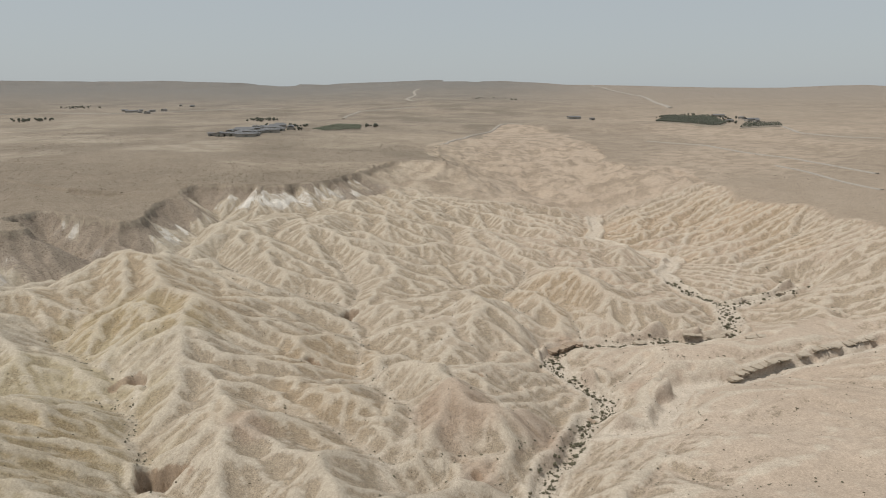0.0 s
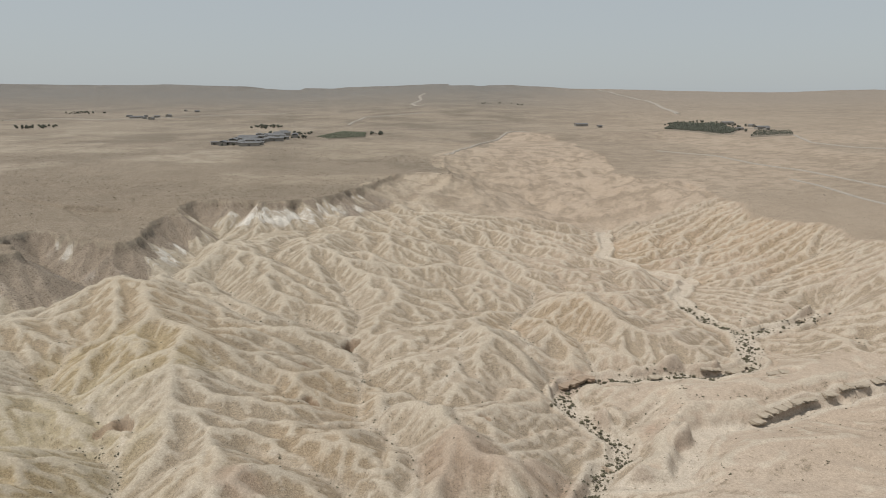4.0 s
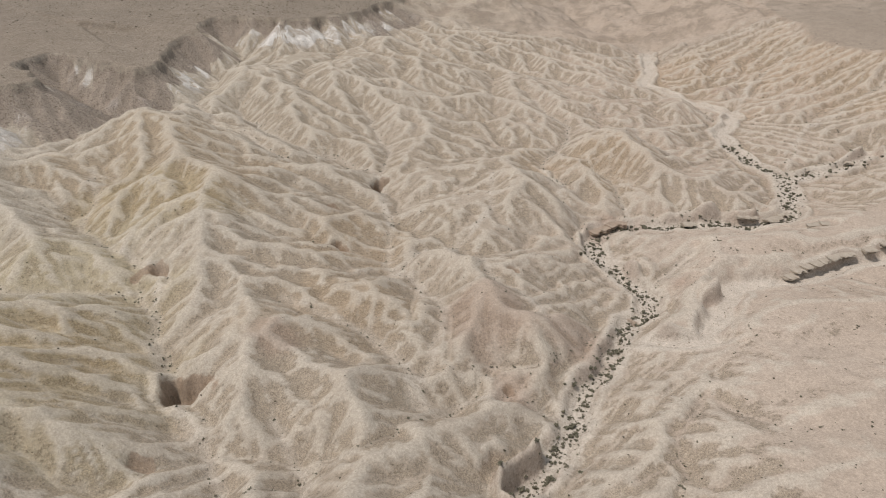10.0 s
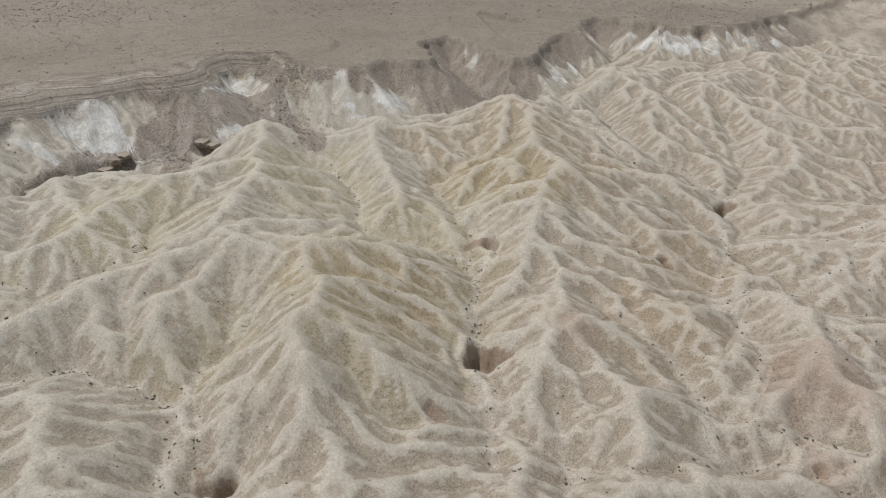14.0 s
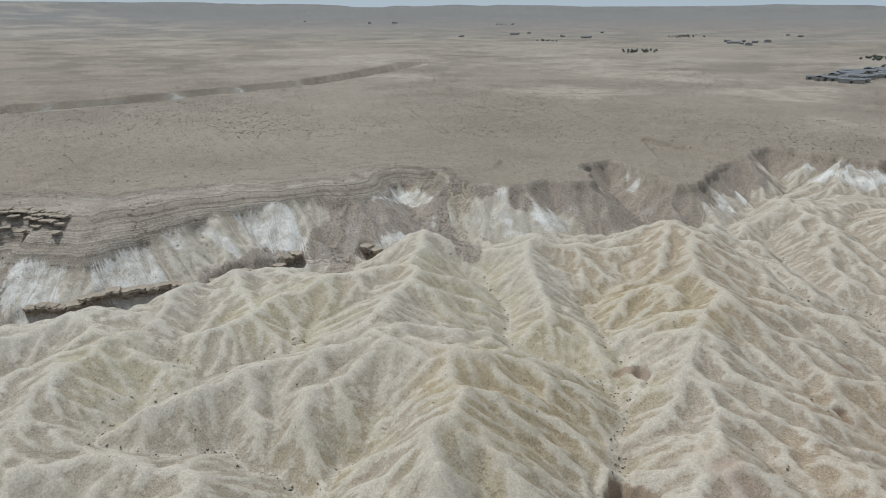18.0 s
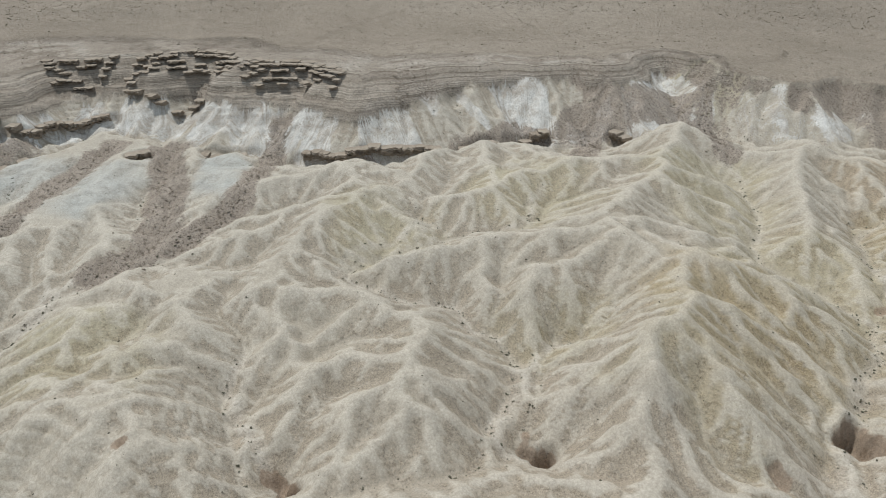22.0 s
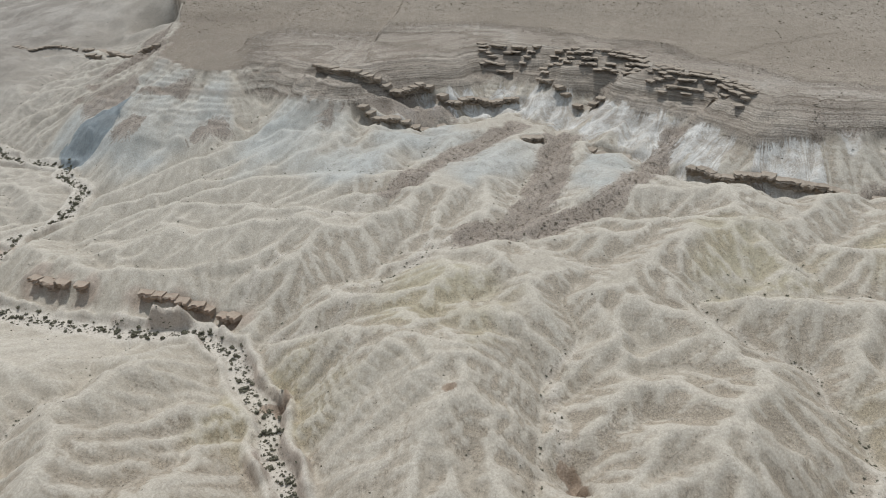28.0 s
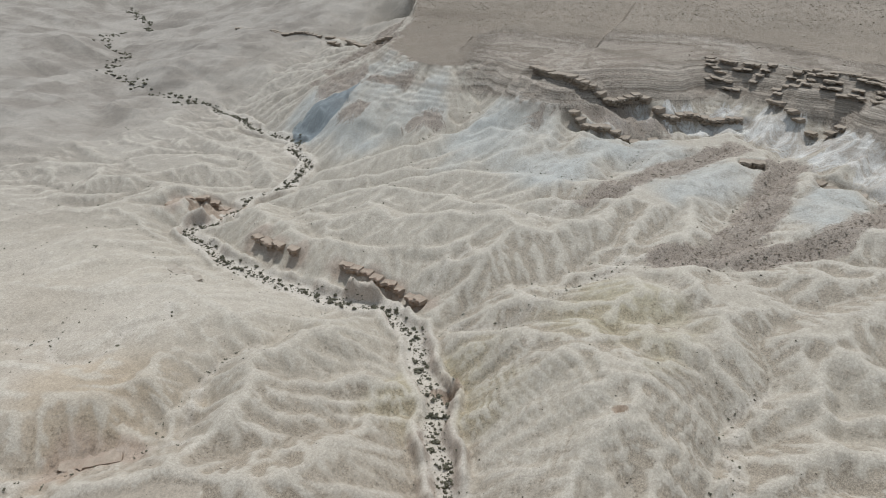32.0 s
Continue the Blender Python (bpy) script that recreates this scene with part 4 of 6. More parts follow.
paint(ground_mesh, "earth_b", [on_mesh(clay * (1 - 0.8 * tracks_of_talus)), on_mesh(np.maximum(soft_spots(RUST + bank_rust) * valley, 0.9 * valley * smooth(half + 9, half + 6, wadi_d) * smooth(0.8, 1.5, tilt))), on_mesh(dust), on_mesh(soft_spots(OCHRE) * valley)])
paint(ground_mesh, "earth_d", [on_mesh(ribs * 0.2 + 0.5), on_mesh(flutes * 0.2 + 0.5), on_mesh(crust), on_mesh(rough * smooth(0.12, 0.4, tilt))])
outcrop = smooth(36, 50, azimuth) * smooth(70, 30, rim_d) * (rim_d > -6) * smooth(0.25, 0.7, np.sin(rim_d * 0.55 + 2.2 * fractal(rx, ry, 30, 140, 2))) * smooth(-0.1, 0.2, fractal(rx, ry, 12, 142, 3))
outcrop = np.maximum(outcrop, 0.55 * (rim_d < 0) * smooth(0.95, 0.5, back / width) * smooth(40, 84, azimuth) * smooth(0.12, 0.3, fractal(rx + 0.0, land * 9.0, 22, 144, 3)))
slate = smooth(1.15, 0.85, np.hypot((rx + 302) * 0.9 + (ry + 226) * 0.35, (ry + 226) * 1.0) / 15 + 0.3 * fractal(rx, ry, 9, 190, 3))
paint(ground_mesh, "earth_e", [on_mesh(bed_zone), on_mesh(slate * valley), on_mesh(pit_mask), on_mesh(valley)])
paint(ground_mesh, "earth_c", [on_mesh(soft_spots(OLIVE) * valley), on_mesh(dunes * valley), on_mesh(outcrop), on_mesh(smooth(-0.2, 0.5, fractal(rx, ry, 45, 107, 4)))])


# ---- materials ----
class Nodes:
    """Short ways to write node trees."""

    def __init__(self, name):
        self.mat = bpy.data.materials.new(name)
        self.mat.use_nodes = True
        self.tree = self.mat.node_tree
        self.shader = self.tree.nodes["Principled BSDF"]
        self.coords = self.tree.nodes.new("ShaderNodeTexCoord")

    def link(self, a, b):
        self.tree.links.new(a, b)

    def attribute(self, name):
        n = self.tree.nodes.new("ShaderNodeAttribute")
        n.attribute_name = name
        s = self.tree.nodes.new("ShaderNodeSeparateColor")
        self.link(n.outputs["Color"], s.inputs[0])
        return s.outputs[0], s.outputs[1], s.outputs[2], n.outputs["Alpha"]

    def noise(self, scale, detail=4, rough=0.55, stretch=None):
        n = self.tree.nodes.new("ShaderNodeTexNoise")
        n.inputs["Scale"].default_value, n.inputs["Detail"].default_value, n.inputs["Roughness"].default_value = scale, detail, rough
        src = self.coords.outputs["Object"]
        if stretch:
            m = self.tree.nodes.new("ShaderNodeMapping")
            m.inputs["Scale"].default_value = stretch
            self.link(src, m.inputs[0])
            src = m.outputs[0]
        self.link(src, n.inputs["Vector"])
        return n.outputs["Fac"]

    def ramp(self, fac, lo, hi, a=0.0, b=1.0):
        n = self.tree.nodes.new("ShaderNodeMapRange")
        for k, v in enumerate((lo, hi, a, b)):
            n.inputs[k + 1].default_value = v
        self.link(fac, n.inputs[0])
        return n.outputs[0]

    def maths(self, op, a, b):
        n = self.tree.nodes.new("ShaderNodeMath")
        n.operation = op
        for k, v in enumerate((a, b)):
            if isinstance(v, (int, float)):
                n.inputs[k].default_value = v
            else:
                self.link(v, n.inputs[k])
        return n.outputs[0]

    def mix(self, fac, a, b, kind="MIX"):
        n = self.tree.nodes.new("ShaderNodeMix")
        n.data_type, n.blend_type = "RGBA", kind
        for k, v in ((0, fac), (6, a), (7, b)):
            if isinstance(v, (int, float)):
                n.inputs[k].default_value = v
            elif isinstance(v, tuple):
                n.inputs[k].default_value = (*v, 1.0)
            else:
                self.link(v, n.inputs[k])
        return n.outputs[2]

    def finish(self, colour, rough=0.95, bump=None, depth=0.1, strength=0.6):
        if isinstance(colour, tuple):
            self.shader.inputs["Base Color"].default_value = (*colour, 1.0)
        else:
            self.link(colour, self.shader.inputs["Base Color"])
        self.shader.inputs["Roughness"].default_value = rough
        self.shader.inputs["Specular IOR Level"].default_value = 0.15
        if bump is not None:
            n = self.tree.nodes.new("ShaderNodeBump")
            n.inputs["Distance"].default_value, n.inputs["Strength"].default_value = depth, strength
            self.link(bump, n.inputs["Height"])
            self.link(n.outputs[0], self.shader.inputs["Normal"])
        return self.mat


def earth_material():
    m = Nodes("desert_earth")
    gravel_f, scree_f, chalk_f, bed_f = m.attribute("earth_a")
    clay_f, rust_f, dust_f, ochre_f = m.attribute("earth_b")
    olive_f, dune_f, pit_f, patch_f = m.attribute("earth_c")
    rib_v, rill_v, crust_f, rough_f = m.attribute("earth_d")
    beds_f, slate_f, hole_f, valley_f = m.attribute("earth_e")
    huge, big, mid, fine, grain = m.noise(0.0035, 6, 0.6), m.noise(0.02, 5), m.noise(0.12, 5), m.noise(0.9, 7, 0.68), m.noise(3.2, 4, 0.8)

    def streaks(value, scale):
        """Fine lines that follow the fall of the slope."""
        n = m.tree.nodes.new("ShaderNodeTexNoise")
        n.noise_dimensions = "1D"
        n.inputs["Scale"].default_value, n.inputs["Detail"].default_value, n.inputs["Roughness"].default_value = scale, 4, 0.6
        m.link(value, n.inputs["W"])
        return n.outputs["Fac"]

    line_a, line_b = streaks(rib_v, 22.0), streaks(rill_v, 9.0)
    lines = m.maths("MULTIPLY", m.maths("ADD", line_a, line_b), 0.5)
    marl = m.mix(m.ramp(big, 0.35, 0.65), (0.335, 0.277, 0.210), (0.395, 0.332, 0.259))
    marl = m.mix(m.maths("MULTIPLY", patch_f, 0.5), marl, (0.293, 0.238, 0.176))
    marl = m.mix(m.ramp(mid, 0.45, 0.75, 0.0, 0.35), marl, (0.279, 0.225, 0.165))
    marl = m.mix(m.maths("MULTIPLY", dune_f, 0.75), marl, m.mix(m.ramp(big, 0.4, 0.6), (0.414, 0.345, 0.270), (0.486, 0.419, 0.342)))
    where = m.tree.nodes.new("ShaderNodeSeparateXYZ")
    m.link(m.coords.outputs["Object"], where.inputs[0])
    marl = m.mix(m.ramp(where.outputs[0], -30.0, -130.0, 0.0, 0.45), marl, (0.372, 0.332, 0.258))
    marl = m.mix(m.ramp(where.outputs[0], -130.0, -230.0, 0.0, 0.45), marl, (0.425, 0.382, 0.318))
    marl = m.mix(m.ramp(where.outputs[0], -10.0, 80.0, 0.0, 0.6), marl, (0.40, 0.315, 0.245))
    marl = m.mix(m.ramp(where.outputs[1], -190.0, -380.0, 0.0, 0.85), marl, m.mix(m.ramp(m.noise(0.03, 6, 0.65), 0.42, 0.58), (0.20, 0.172, 0.142), (0.31, 0.275, 0.232)))
    # a rough brown crust lies on the steep faces and breaks off in ragged edges; the crests are smooth silt
    trails = m.noise(1.0, 4, 0.6, (0.16, 0.16, 2.6))
    ragged = m.maths("ADD", m.maths("MULTIPLY", m.maths("SUBTRACT", fine, 0.5), 1.4), m.maths("MULTIPLY", m.maths("SUBTRACT", lines, 0.5), 0.7))
    crust_s = m.ramp(m.maths("ADD", crust_f, m.maths("MULTIPLY", ragged, m.ramp(crust_f, 0.0, 0.25))), 0.34, 0.54)
    pebbly = m.mix(m.ramp(trails, 0.36, 0.64), (0.290, 0.232, 0.163), (0.345, 0.281, 0.204))
    pebbly = m.mix(m.ramp(grain, 0.50, 0.60, 0.0, 0.65), pebbly, (0.150, 0.116, 0.082))
    pebbly = m.mix(m.ramp(grain, 0.47, 0.38, 0.0, 0.5), pebbly, (0.43, 0.37, 0.295))
    marl = m.mix(m.maths("MULTIPLY", crust_s, m.ramp(where.outputs[0], -190.0, -50.0, 0.46, 0.72)), marl, pebbly)
    marl = m.mix(m.maths("MULTIPLY", ochre_f, 0.55), marl, m.mix(1.0, marl, (0.97, 0.88, 0.75), "MULTIPLY"))
    marl = m.mix(m.maths("MULTIPLY", olive_f, 0.6), marl, m.mix(1.0, marl, (0.96, 0.95, 0.76), "MULTIPLY"))
    marl = m.mix(m.maths("MULTIPLY", m.ramp(m.maths("ADD", dust_f, m.maths("MULTIPLY", ragged, m.ramp(dust_f, 0.03, 0.2, 0.0, 0.18))), 0.16, 0.66), m.ramp(mid, 0.3, 0.6, 0.35, 0.68)), marl, (0.475, 0.420, 0.340))
    marl = m.mix(m.maths("MULTIPLY", m.maths("MULTIPLY", rough_f, 0.12), m.ramp(lines, 0.55, 0.62)), marl, (0.50, 0.44, 0.365))
    marl = m.mix(m.maths("MULTIPLY", m.maths("MULTIPLY", rough_f, 0.12), m.ramp(lines, 0.45, 0.37)), marl, (0.216, 0.171, 0.126))
    marl = m.mix(m.maths("MULTIPLY", clay_f, m.ramp(big, 0.35, 0.6, 0.35, 0.75)), marl, m.mix(m.ramp(mid, 0.4, 0.6), (0.345, 0.350, 0.326), (0.405, 0.404, 0.374)))
    far_half = m.maths("MULTIPLY", m.ramp(where.outputs[1], 470.0, 530.0), m.ramp(m.noise(0.06, 6, 0.65), 0.46, 0.58, 0.0, 0.8))
    marl = m.mix(far_half, marl, (0.25, 0.20, 0.15))
    marl = m.mix(m.maths("MULTIPLY", bed_f, 0.72), marl, (0.505, 0.447, 0.373))
    marl = m.mix(m.maths("MULTIPLY", rust_f, 0.42), marl, (0.300, 0.205, 0.150))
    white = m.mix(m.ramp(m.maths("ADD", m.maths("MULTIPLY", mid, 0.5), m.maths("MULTIPLY", lines, 0.5)), 0.44, 0.56), (0.600, 0.570, 0.518), (0.400, 0.354, 0.298))
    frayed = m.maths("ADD", m.maths("MULTIPLY", m.maths("SUBTRACT", lines, 0.5), 2.2), m.maths("MULTIPLY", m.maths("SUBTRACT", fine, 0.5), 0.8))

    def torn(mask, lo, hi):
        """A mask with a crisp edge, frayed down the slope."""
        return m.ramp(m.maths("ADD", mask, m.maths("MULTIPLY", frayed, m.ramp(mask, 0.02, 0.3))), lo, hi)

    marl = m.mix(m.maths("MULTIPLY", torn(chalk_f, 0.36, 0.58), m.ramp(big, 0.3, 0.55, 0.6, 1.0)), marl, white)
    stones = m.mix(m.ramp(grain, 0.42, 0.62), (0.215, 0.170, 0.133), (0.355, 0.293, 0.236))
    marl = m.mix(m.maths("MULTIPLY", torn(scree_f, 0.3, 0.6), 0.8), marl, stones)
    marl = m.mix(m.maths("MULTIPLY", torn(slate_f, 0.35, 0.6), 0.9), marl, m.mix(m.ramp(lines, 0.42, 0.58), (0.150, 0.172, 0.180), (0.205, 0.226, 0.230)))
    flat = m.mix(m.ramp(big, 0.35, 0.65), (0.203, 0.167, 0.127), (0.243, 0.204, 0.158))
    flat = m.mix(m.ramp(huge, 0.48, 0.62, 0.0, 0.7), flat, (0.300, 0.256, 0.204))
    flat = m.mix(m.ramp(huge, 0.45, 0.30, 0.0, 0.8), flat, (0.162, 0.136, 0.107))
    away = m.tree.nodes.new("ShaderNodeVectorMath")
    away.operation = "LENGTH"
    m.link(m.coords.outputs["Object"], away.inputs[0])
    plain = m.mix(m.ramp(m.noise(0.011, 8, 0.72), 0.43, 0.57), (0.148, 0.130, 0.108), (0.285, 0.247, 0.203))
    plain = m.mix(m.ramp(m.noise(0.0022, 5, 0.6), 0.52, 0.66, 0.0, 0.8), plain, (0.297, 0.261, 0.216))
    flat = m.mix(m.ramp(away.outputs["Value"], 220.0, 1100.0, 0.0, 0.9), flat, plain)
    # haze of distance put into the colour: bluish grey beyond 1600 m
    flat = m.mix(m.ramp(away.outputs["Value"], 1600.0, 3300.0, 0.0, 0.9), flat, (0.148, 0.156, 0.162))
    flat = m.mix(m.ramp(mid, 0.5, 0.7, 0.0, 0.6), flat, (0.183, 0.149, 0.111))
    flat = m.mix(m.ramp(fine, 0.52, 0.68, 0.0, 0.5), flat, (0.146, 0.116, 0.086))
    flat = m.mix(1.0, flat, (1.06, 1.035, 1.0), "MULTIPLY")
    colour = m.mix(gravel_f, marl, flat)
    # thin beds, level with one another, their undercut shadows painted in dark
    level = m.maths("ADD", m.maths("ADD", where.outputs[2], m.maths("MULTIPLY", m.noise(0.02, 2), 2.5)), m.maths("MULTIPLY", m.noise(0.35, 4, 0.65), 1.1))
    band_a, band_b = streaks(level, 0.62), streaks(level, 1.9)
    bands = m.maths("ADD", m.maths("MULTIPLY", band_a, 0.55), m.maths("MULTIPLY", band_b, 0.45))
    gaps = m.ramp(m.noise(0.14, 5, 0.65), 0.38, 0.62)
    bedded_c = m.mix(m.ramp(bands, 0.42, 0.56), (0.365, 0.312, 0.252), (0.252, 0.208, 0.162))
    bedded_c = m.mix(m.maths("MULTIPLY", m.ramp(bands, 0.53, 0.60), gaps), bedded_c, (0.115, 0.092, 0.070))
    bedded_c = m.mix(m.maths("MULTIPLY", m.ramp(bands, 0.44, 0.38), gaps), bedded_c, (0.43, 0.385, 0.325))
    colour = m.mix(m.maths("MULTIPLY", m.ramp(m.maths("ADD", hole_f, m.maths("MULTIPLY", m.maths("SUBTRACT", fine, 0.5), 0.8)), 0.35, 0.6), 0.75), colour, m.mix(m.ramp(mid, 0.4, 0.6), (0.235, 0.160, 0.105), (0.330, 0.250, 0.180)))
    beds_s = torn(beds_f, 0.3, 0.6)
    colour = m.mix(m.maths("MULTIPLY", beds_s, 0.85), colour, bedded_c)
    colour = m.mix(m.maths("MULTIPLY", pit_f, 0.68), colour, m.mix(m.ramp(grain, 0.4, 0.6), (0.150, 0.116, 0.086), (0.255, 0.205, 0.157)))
    speck = m.maths("MAXIMUM", m.maths("MAXIMUM", gravel_f, m.maths("MULTIPLY", crust_s, 0.4)), m.maths("MAXIMUM", scree_f, 0.3))
    colour = m.mix(m.maths("MULTIPLY", speck, m.ramp(fine, 0.54, 0.62, 0.0, 0.5)), colour, (0.198, 0.155, 0.114))
    colour = m.mix(m.maths("MULTIPLY", speck, m.ramp(grain, 0.54, 0.60, 0.0, 0.6)), colour, (0.160, 0.124, 0.090))
    colour = m.mix(m.maths("MULTIPLY", speck, m.ramp(grain, 0.46, 0.38, 0.0, 0.45)), colour, (0.500, 0.445, 0.375))
    pebbles = m.ramp(m.noise(1.15, 3, 0.6), 0.575, 0.625)
    grit = m.ramp(m.noise(2.6, 3, 0.6), 0.57, 0.63)
    strewn = m.maths("MAXIMUM", m.maths("MAXIMUM", m.maths("MULTIPLY", gravel_f, 0.75), torn(scree_f, 0.3, 0.6)), m.maths("MAXIMUM", m.maths("MULTIPLY", crust_s, 0.30), m.maths("MULTIPLY", beds_s, 0.6)))
    colour = m.mix(m.maths("MULTIPLY", strewn, m.maths("MULTIPLY", pebbles, 0.8)), colour, (0.112, 0.090, 0.067))
    colour = m.mix(m.maths("MULTIPLY", m.maths("ADD", m.maths("MULTIPLY", strewn, 0.7), 0.12), grit), colour, (0.135, 0.108, 0.080))
    mottle = m.tree.nodes.new("ShaderNodeCombineColor")
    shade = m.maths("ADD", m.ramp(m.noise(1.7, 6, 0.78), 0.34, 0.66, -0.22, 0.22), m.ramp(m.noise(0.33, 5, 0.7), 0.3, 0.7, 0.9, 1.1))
    for k in range(3):
        m.link(shade, mottle.inputs[k])
    colour = m.mix(1.0, colour, mottle.outputs[0], "MULTIPLY")
    height = m.maths("MULTIPLY", m.maths("ADD", m.maths("MULTIPLY", fine, 0.5), m.maths("MULTIPLY", grain, 0.25)), m.maths("ADD", m.maths("MULTIPLY", speck, 0.9), 0.15))
    height = m.maths("ADD", height, m.maths("MULTIPLY", m.maths("MULTIPLY", lines, rough_f), 0.35))
    height = m.maths("ADD", height, m.maths("MULTIPLY", m.maths("MULTIPLY", trails, crust_s), 0.15))
    height = m.maths("ADD", height, m.maths("MULTIPLY", m.maths("MULTIPLY", bands, beds_s), -1.3))
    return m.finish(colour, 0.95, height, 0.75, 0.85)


ground = tagged(new("ground", ground_mesh), "pale eroded marl badlands under a grey-brown gravel plateau", "ground", kind="structure")
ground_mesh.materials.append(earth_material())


def mesh_z(x, y):
    """Height of the ground's own faces."""
    x, y = np.asarray(x, float), np.asarray(y, float)
    i = np.clip(np.searchsorted(gx, x) - 1, 0, len(gx) - 2)
    j = np.clip(np.searchsorted(gy, y) - 1, 0, len(gy) - 2)
    a, b = (x - gx[i]) / (gx[i + 1] - gx[i]), (y - gy[j]) / (gy[j + 1] - gy[j])
    return (VZ[j, i] * (1 - a) + VZ[j, i + 1] * a) * (1 - b) + (VZ[j + 1, i] * (1 - a) + VZ[j + 1, i + 1] * a) * b


def mesh_object(name, verts, faces, material, parent=None, label="", smooth_faces=False):
    """One mesh object out of vertices and faces."""
    me = bpy.data.meshes.new(name)
    me.from_pydata([tuple(map(float, v)) for v in verts], [], [tuple(map(int, f)) for f in faces])
    me.materials.append(material)
    if smooth_faces:
        me.polygons.foreach_set("use_smooth", np.ones(len(me.polygons), bool))
    ob = new(name, me)
    if parent is not None:
        ob.parent = parent
    if label:
        tagged(ob, label)
    return ob


def fast_mesh(name, verts, tris, material):
    """A large joined mesh of triangles."""
    me = bpy.data.meshes.new(name)
    me.vertices.add(len(verts))
    me.vertices.foreach_set("co", np.asarray(verts, np.float32).ravel())
    tris = np.asarray(tris, np.int32)
    me.loops.add(tris.size)
    me.loops.foreach_set("vertex_index", tris.ravel())
    me.polygons.add(len(tris))
    me.polygons.foreach_set("loop_start", np.arange(0, tris.size, 3, dtype=np.int32))
    me.update(calc_edges=True)
    me.materials.append(material)
    return me


def rock_material(name, dark, light, red=(0.0, 0.0, 0.0), red_part=0.0):
    m = Nodes(name)
    layers = m.noise(1.0, 5, 0.65, (0.25, 0.25, 3.0))
    grain = m.noise(5.0, 4, 0.7)
    stain = m.noise(0.35, 3)
    c = m.mix(m.ramp(layers, 0.35, 0.65), dark, light)
    c = m.mix(m.ramp(stain, 0.45, 0.7, 0.0, red_part), c, red)
    c = m.mix(m.ramp(grain, 0.5, 0.7, 0.0, 0.5), c, tuple(0.55 * v for v in dark))
    rnd = m.tree.nodes.new("ShaderNodeObjectInfo").outputs["Random"]
    c = m.mix(m.ramp(rnd, 0.0, 1.0, 0.0, 0.3), c, light)
    return m.finish(c, 0.93, m.maths("ADD", layers, m.maths("MULTIPLY", grain, 0.4)), 0.35, 0.9)


LIMESTONE = rock_material("brown_limestone", (0.24, 0.192, 0.142), (0.38, 0.318, 0.25))
PALE_ROCK = rock_material("pale_marlstone", (0.30, 0.25, 0.19), (0.45, 0.39, 0.315))
RED_ROCK = rock_material("rusty_bank", (0.27, 0.205, 0.15), (0.39, 0.315, 0.24), (0.34, 0.225, 0.16), 0.5)


def foliage_material(name, a, b):
    m = Nodes(name)
    n = m.noise(2.5, 4, 0.7)
    rnd = m.tree.nodes.new("ShaderNodeNewGeometry").outputs["Random Per Island"]
    c = m.mix(m.ramp(n, 0.35, 0.65), a, b)
    c = m.mix(m.ramp(rnd, 0.0, 1.0, 0.0, 0.55), c, tuple(1.6 * v for v in b))
    return m.finish(c, 0.9, n, 0.05, 0.5)


SHRUB_LEAF = foliage_material("grey_green_shrub_leaf", (0.085, 0.080, 0.052), (0.14, 0.128, 0.09))
SCRUB_LEAF = foliage_material("dry_scrub_twig", (0.06, 0.05, 0.034), (0.10, 0.083, 0.058))
# tree leaf colour is lightened to carry the haze of distance
TREE_LEAF = foliage_material("dark_tree_leaf", (0.070, 0.076, 0.060), (0.105, 0.110, 0.088))
CROP_LEAF = foliage_material("green_crop_leaf", (0.085, 0.094, 0.068), (0.115, 0.122, 0.09))
bark = Nodes("grey_bark")
BARK = bark.finish(bark.mix(bark.ramp(bark.noise(6.0, 4), 0.35, 0.65), (0.10, 0.08, 0.06), (0.19, 0.155, 0.12)), 0.95)

# ---- rock ledges: hard layers that stand out of the slopes ----
slab_rng = random.Random(5)


def slab_mesh(length, depth, thick, seed):
    """A weathered slab of bedded rock: uneven front, broken corners, stepped layers."""
    r = random.Random(seed)
    nx, layers = max(5, int(length / 0.8)), 4
    front = [depth * (0.5 + 0.2 * r.uniform(-1, 1)) for _ in range(nx + 1)]
    verts, faces = [], []
    for k in range(layers + 1):
        z = thick * (k / layers - 0.5)
        step = r.uniform(-0.25, 0.1) if k else -0.5
        for i in range(nx + 1):
            x = length * (i / nx - 0.5)
            end = 0.82 if i in (0, nx) else 1.0
            jag = 0.45 * r.uniform(-1, 1)
            verts.append((x + 0.2 * r.uniform(-1, 1), -(front[i] + step + jag) * end, z + 0.12 * r.uniform(-1, 1)))
            verts.append((x, depth * 0.5, z + 0.08 * r.uniform(-1, 1)))
    row = 2 * (nx + 1)
    for k in range(layers):
        for i in range(nx):
            a = k * row + 2 * i
            faces.append((a, a + 2, a + row + 2, a + row))
            faces.append((a + 1, a + row + 1, a + row + 3, a + 3))
        a = k * row
        faces.append((a, a + row, a + row + 1, a + 1))
        a = k * row + 2 * nx
        faces.append((a, a + 1, a + row + 1, a + row))
    for i in range(nx):
        a = 2 * i
        faces.append((a, a + 1, a + 3, a + 2))
        a = layers * row + 2 * i
        faces.append((a, a + 2, a + 3, a + 1))
    return verts, faces


def ledge_level(x, y, nx, ny):
    """Height of the ground just above a ledge, evened out along it."""
    return sum(float(mesh_z(x - 3.0 * nx + k * ny, y - 3.0 * ny - k * nx)) for k in (-6, -3, 0, 3, 6)) / 5


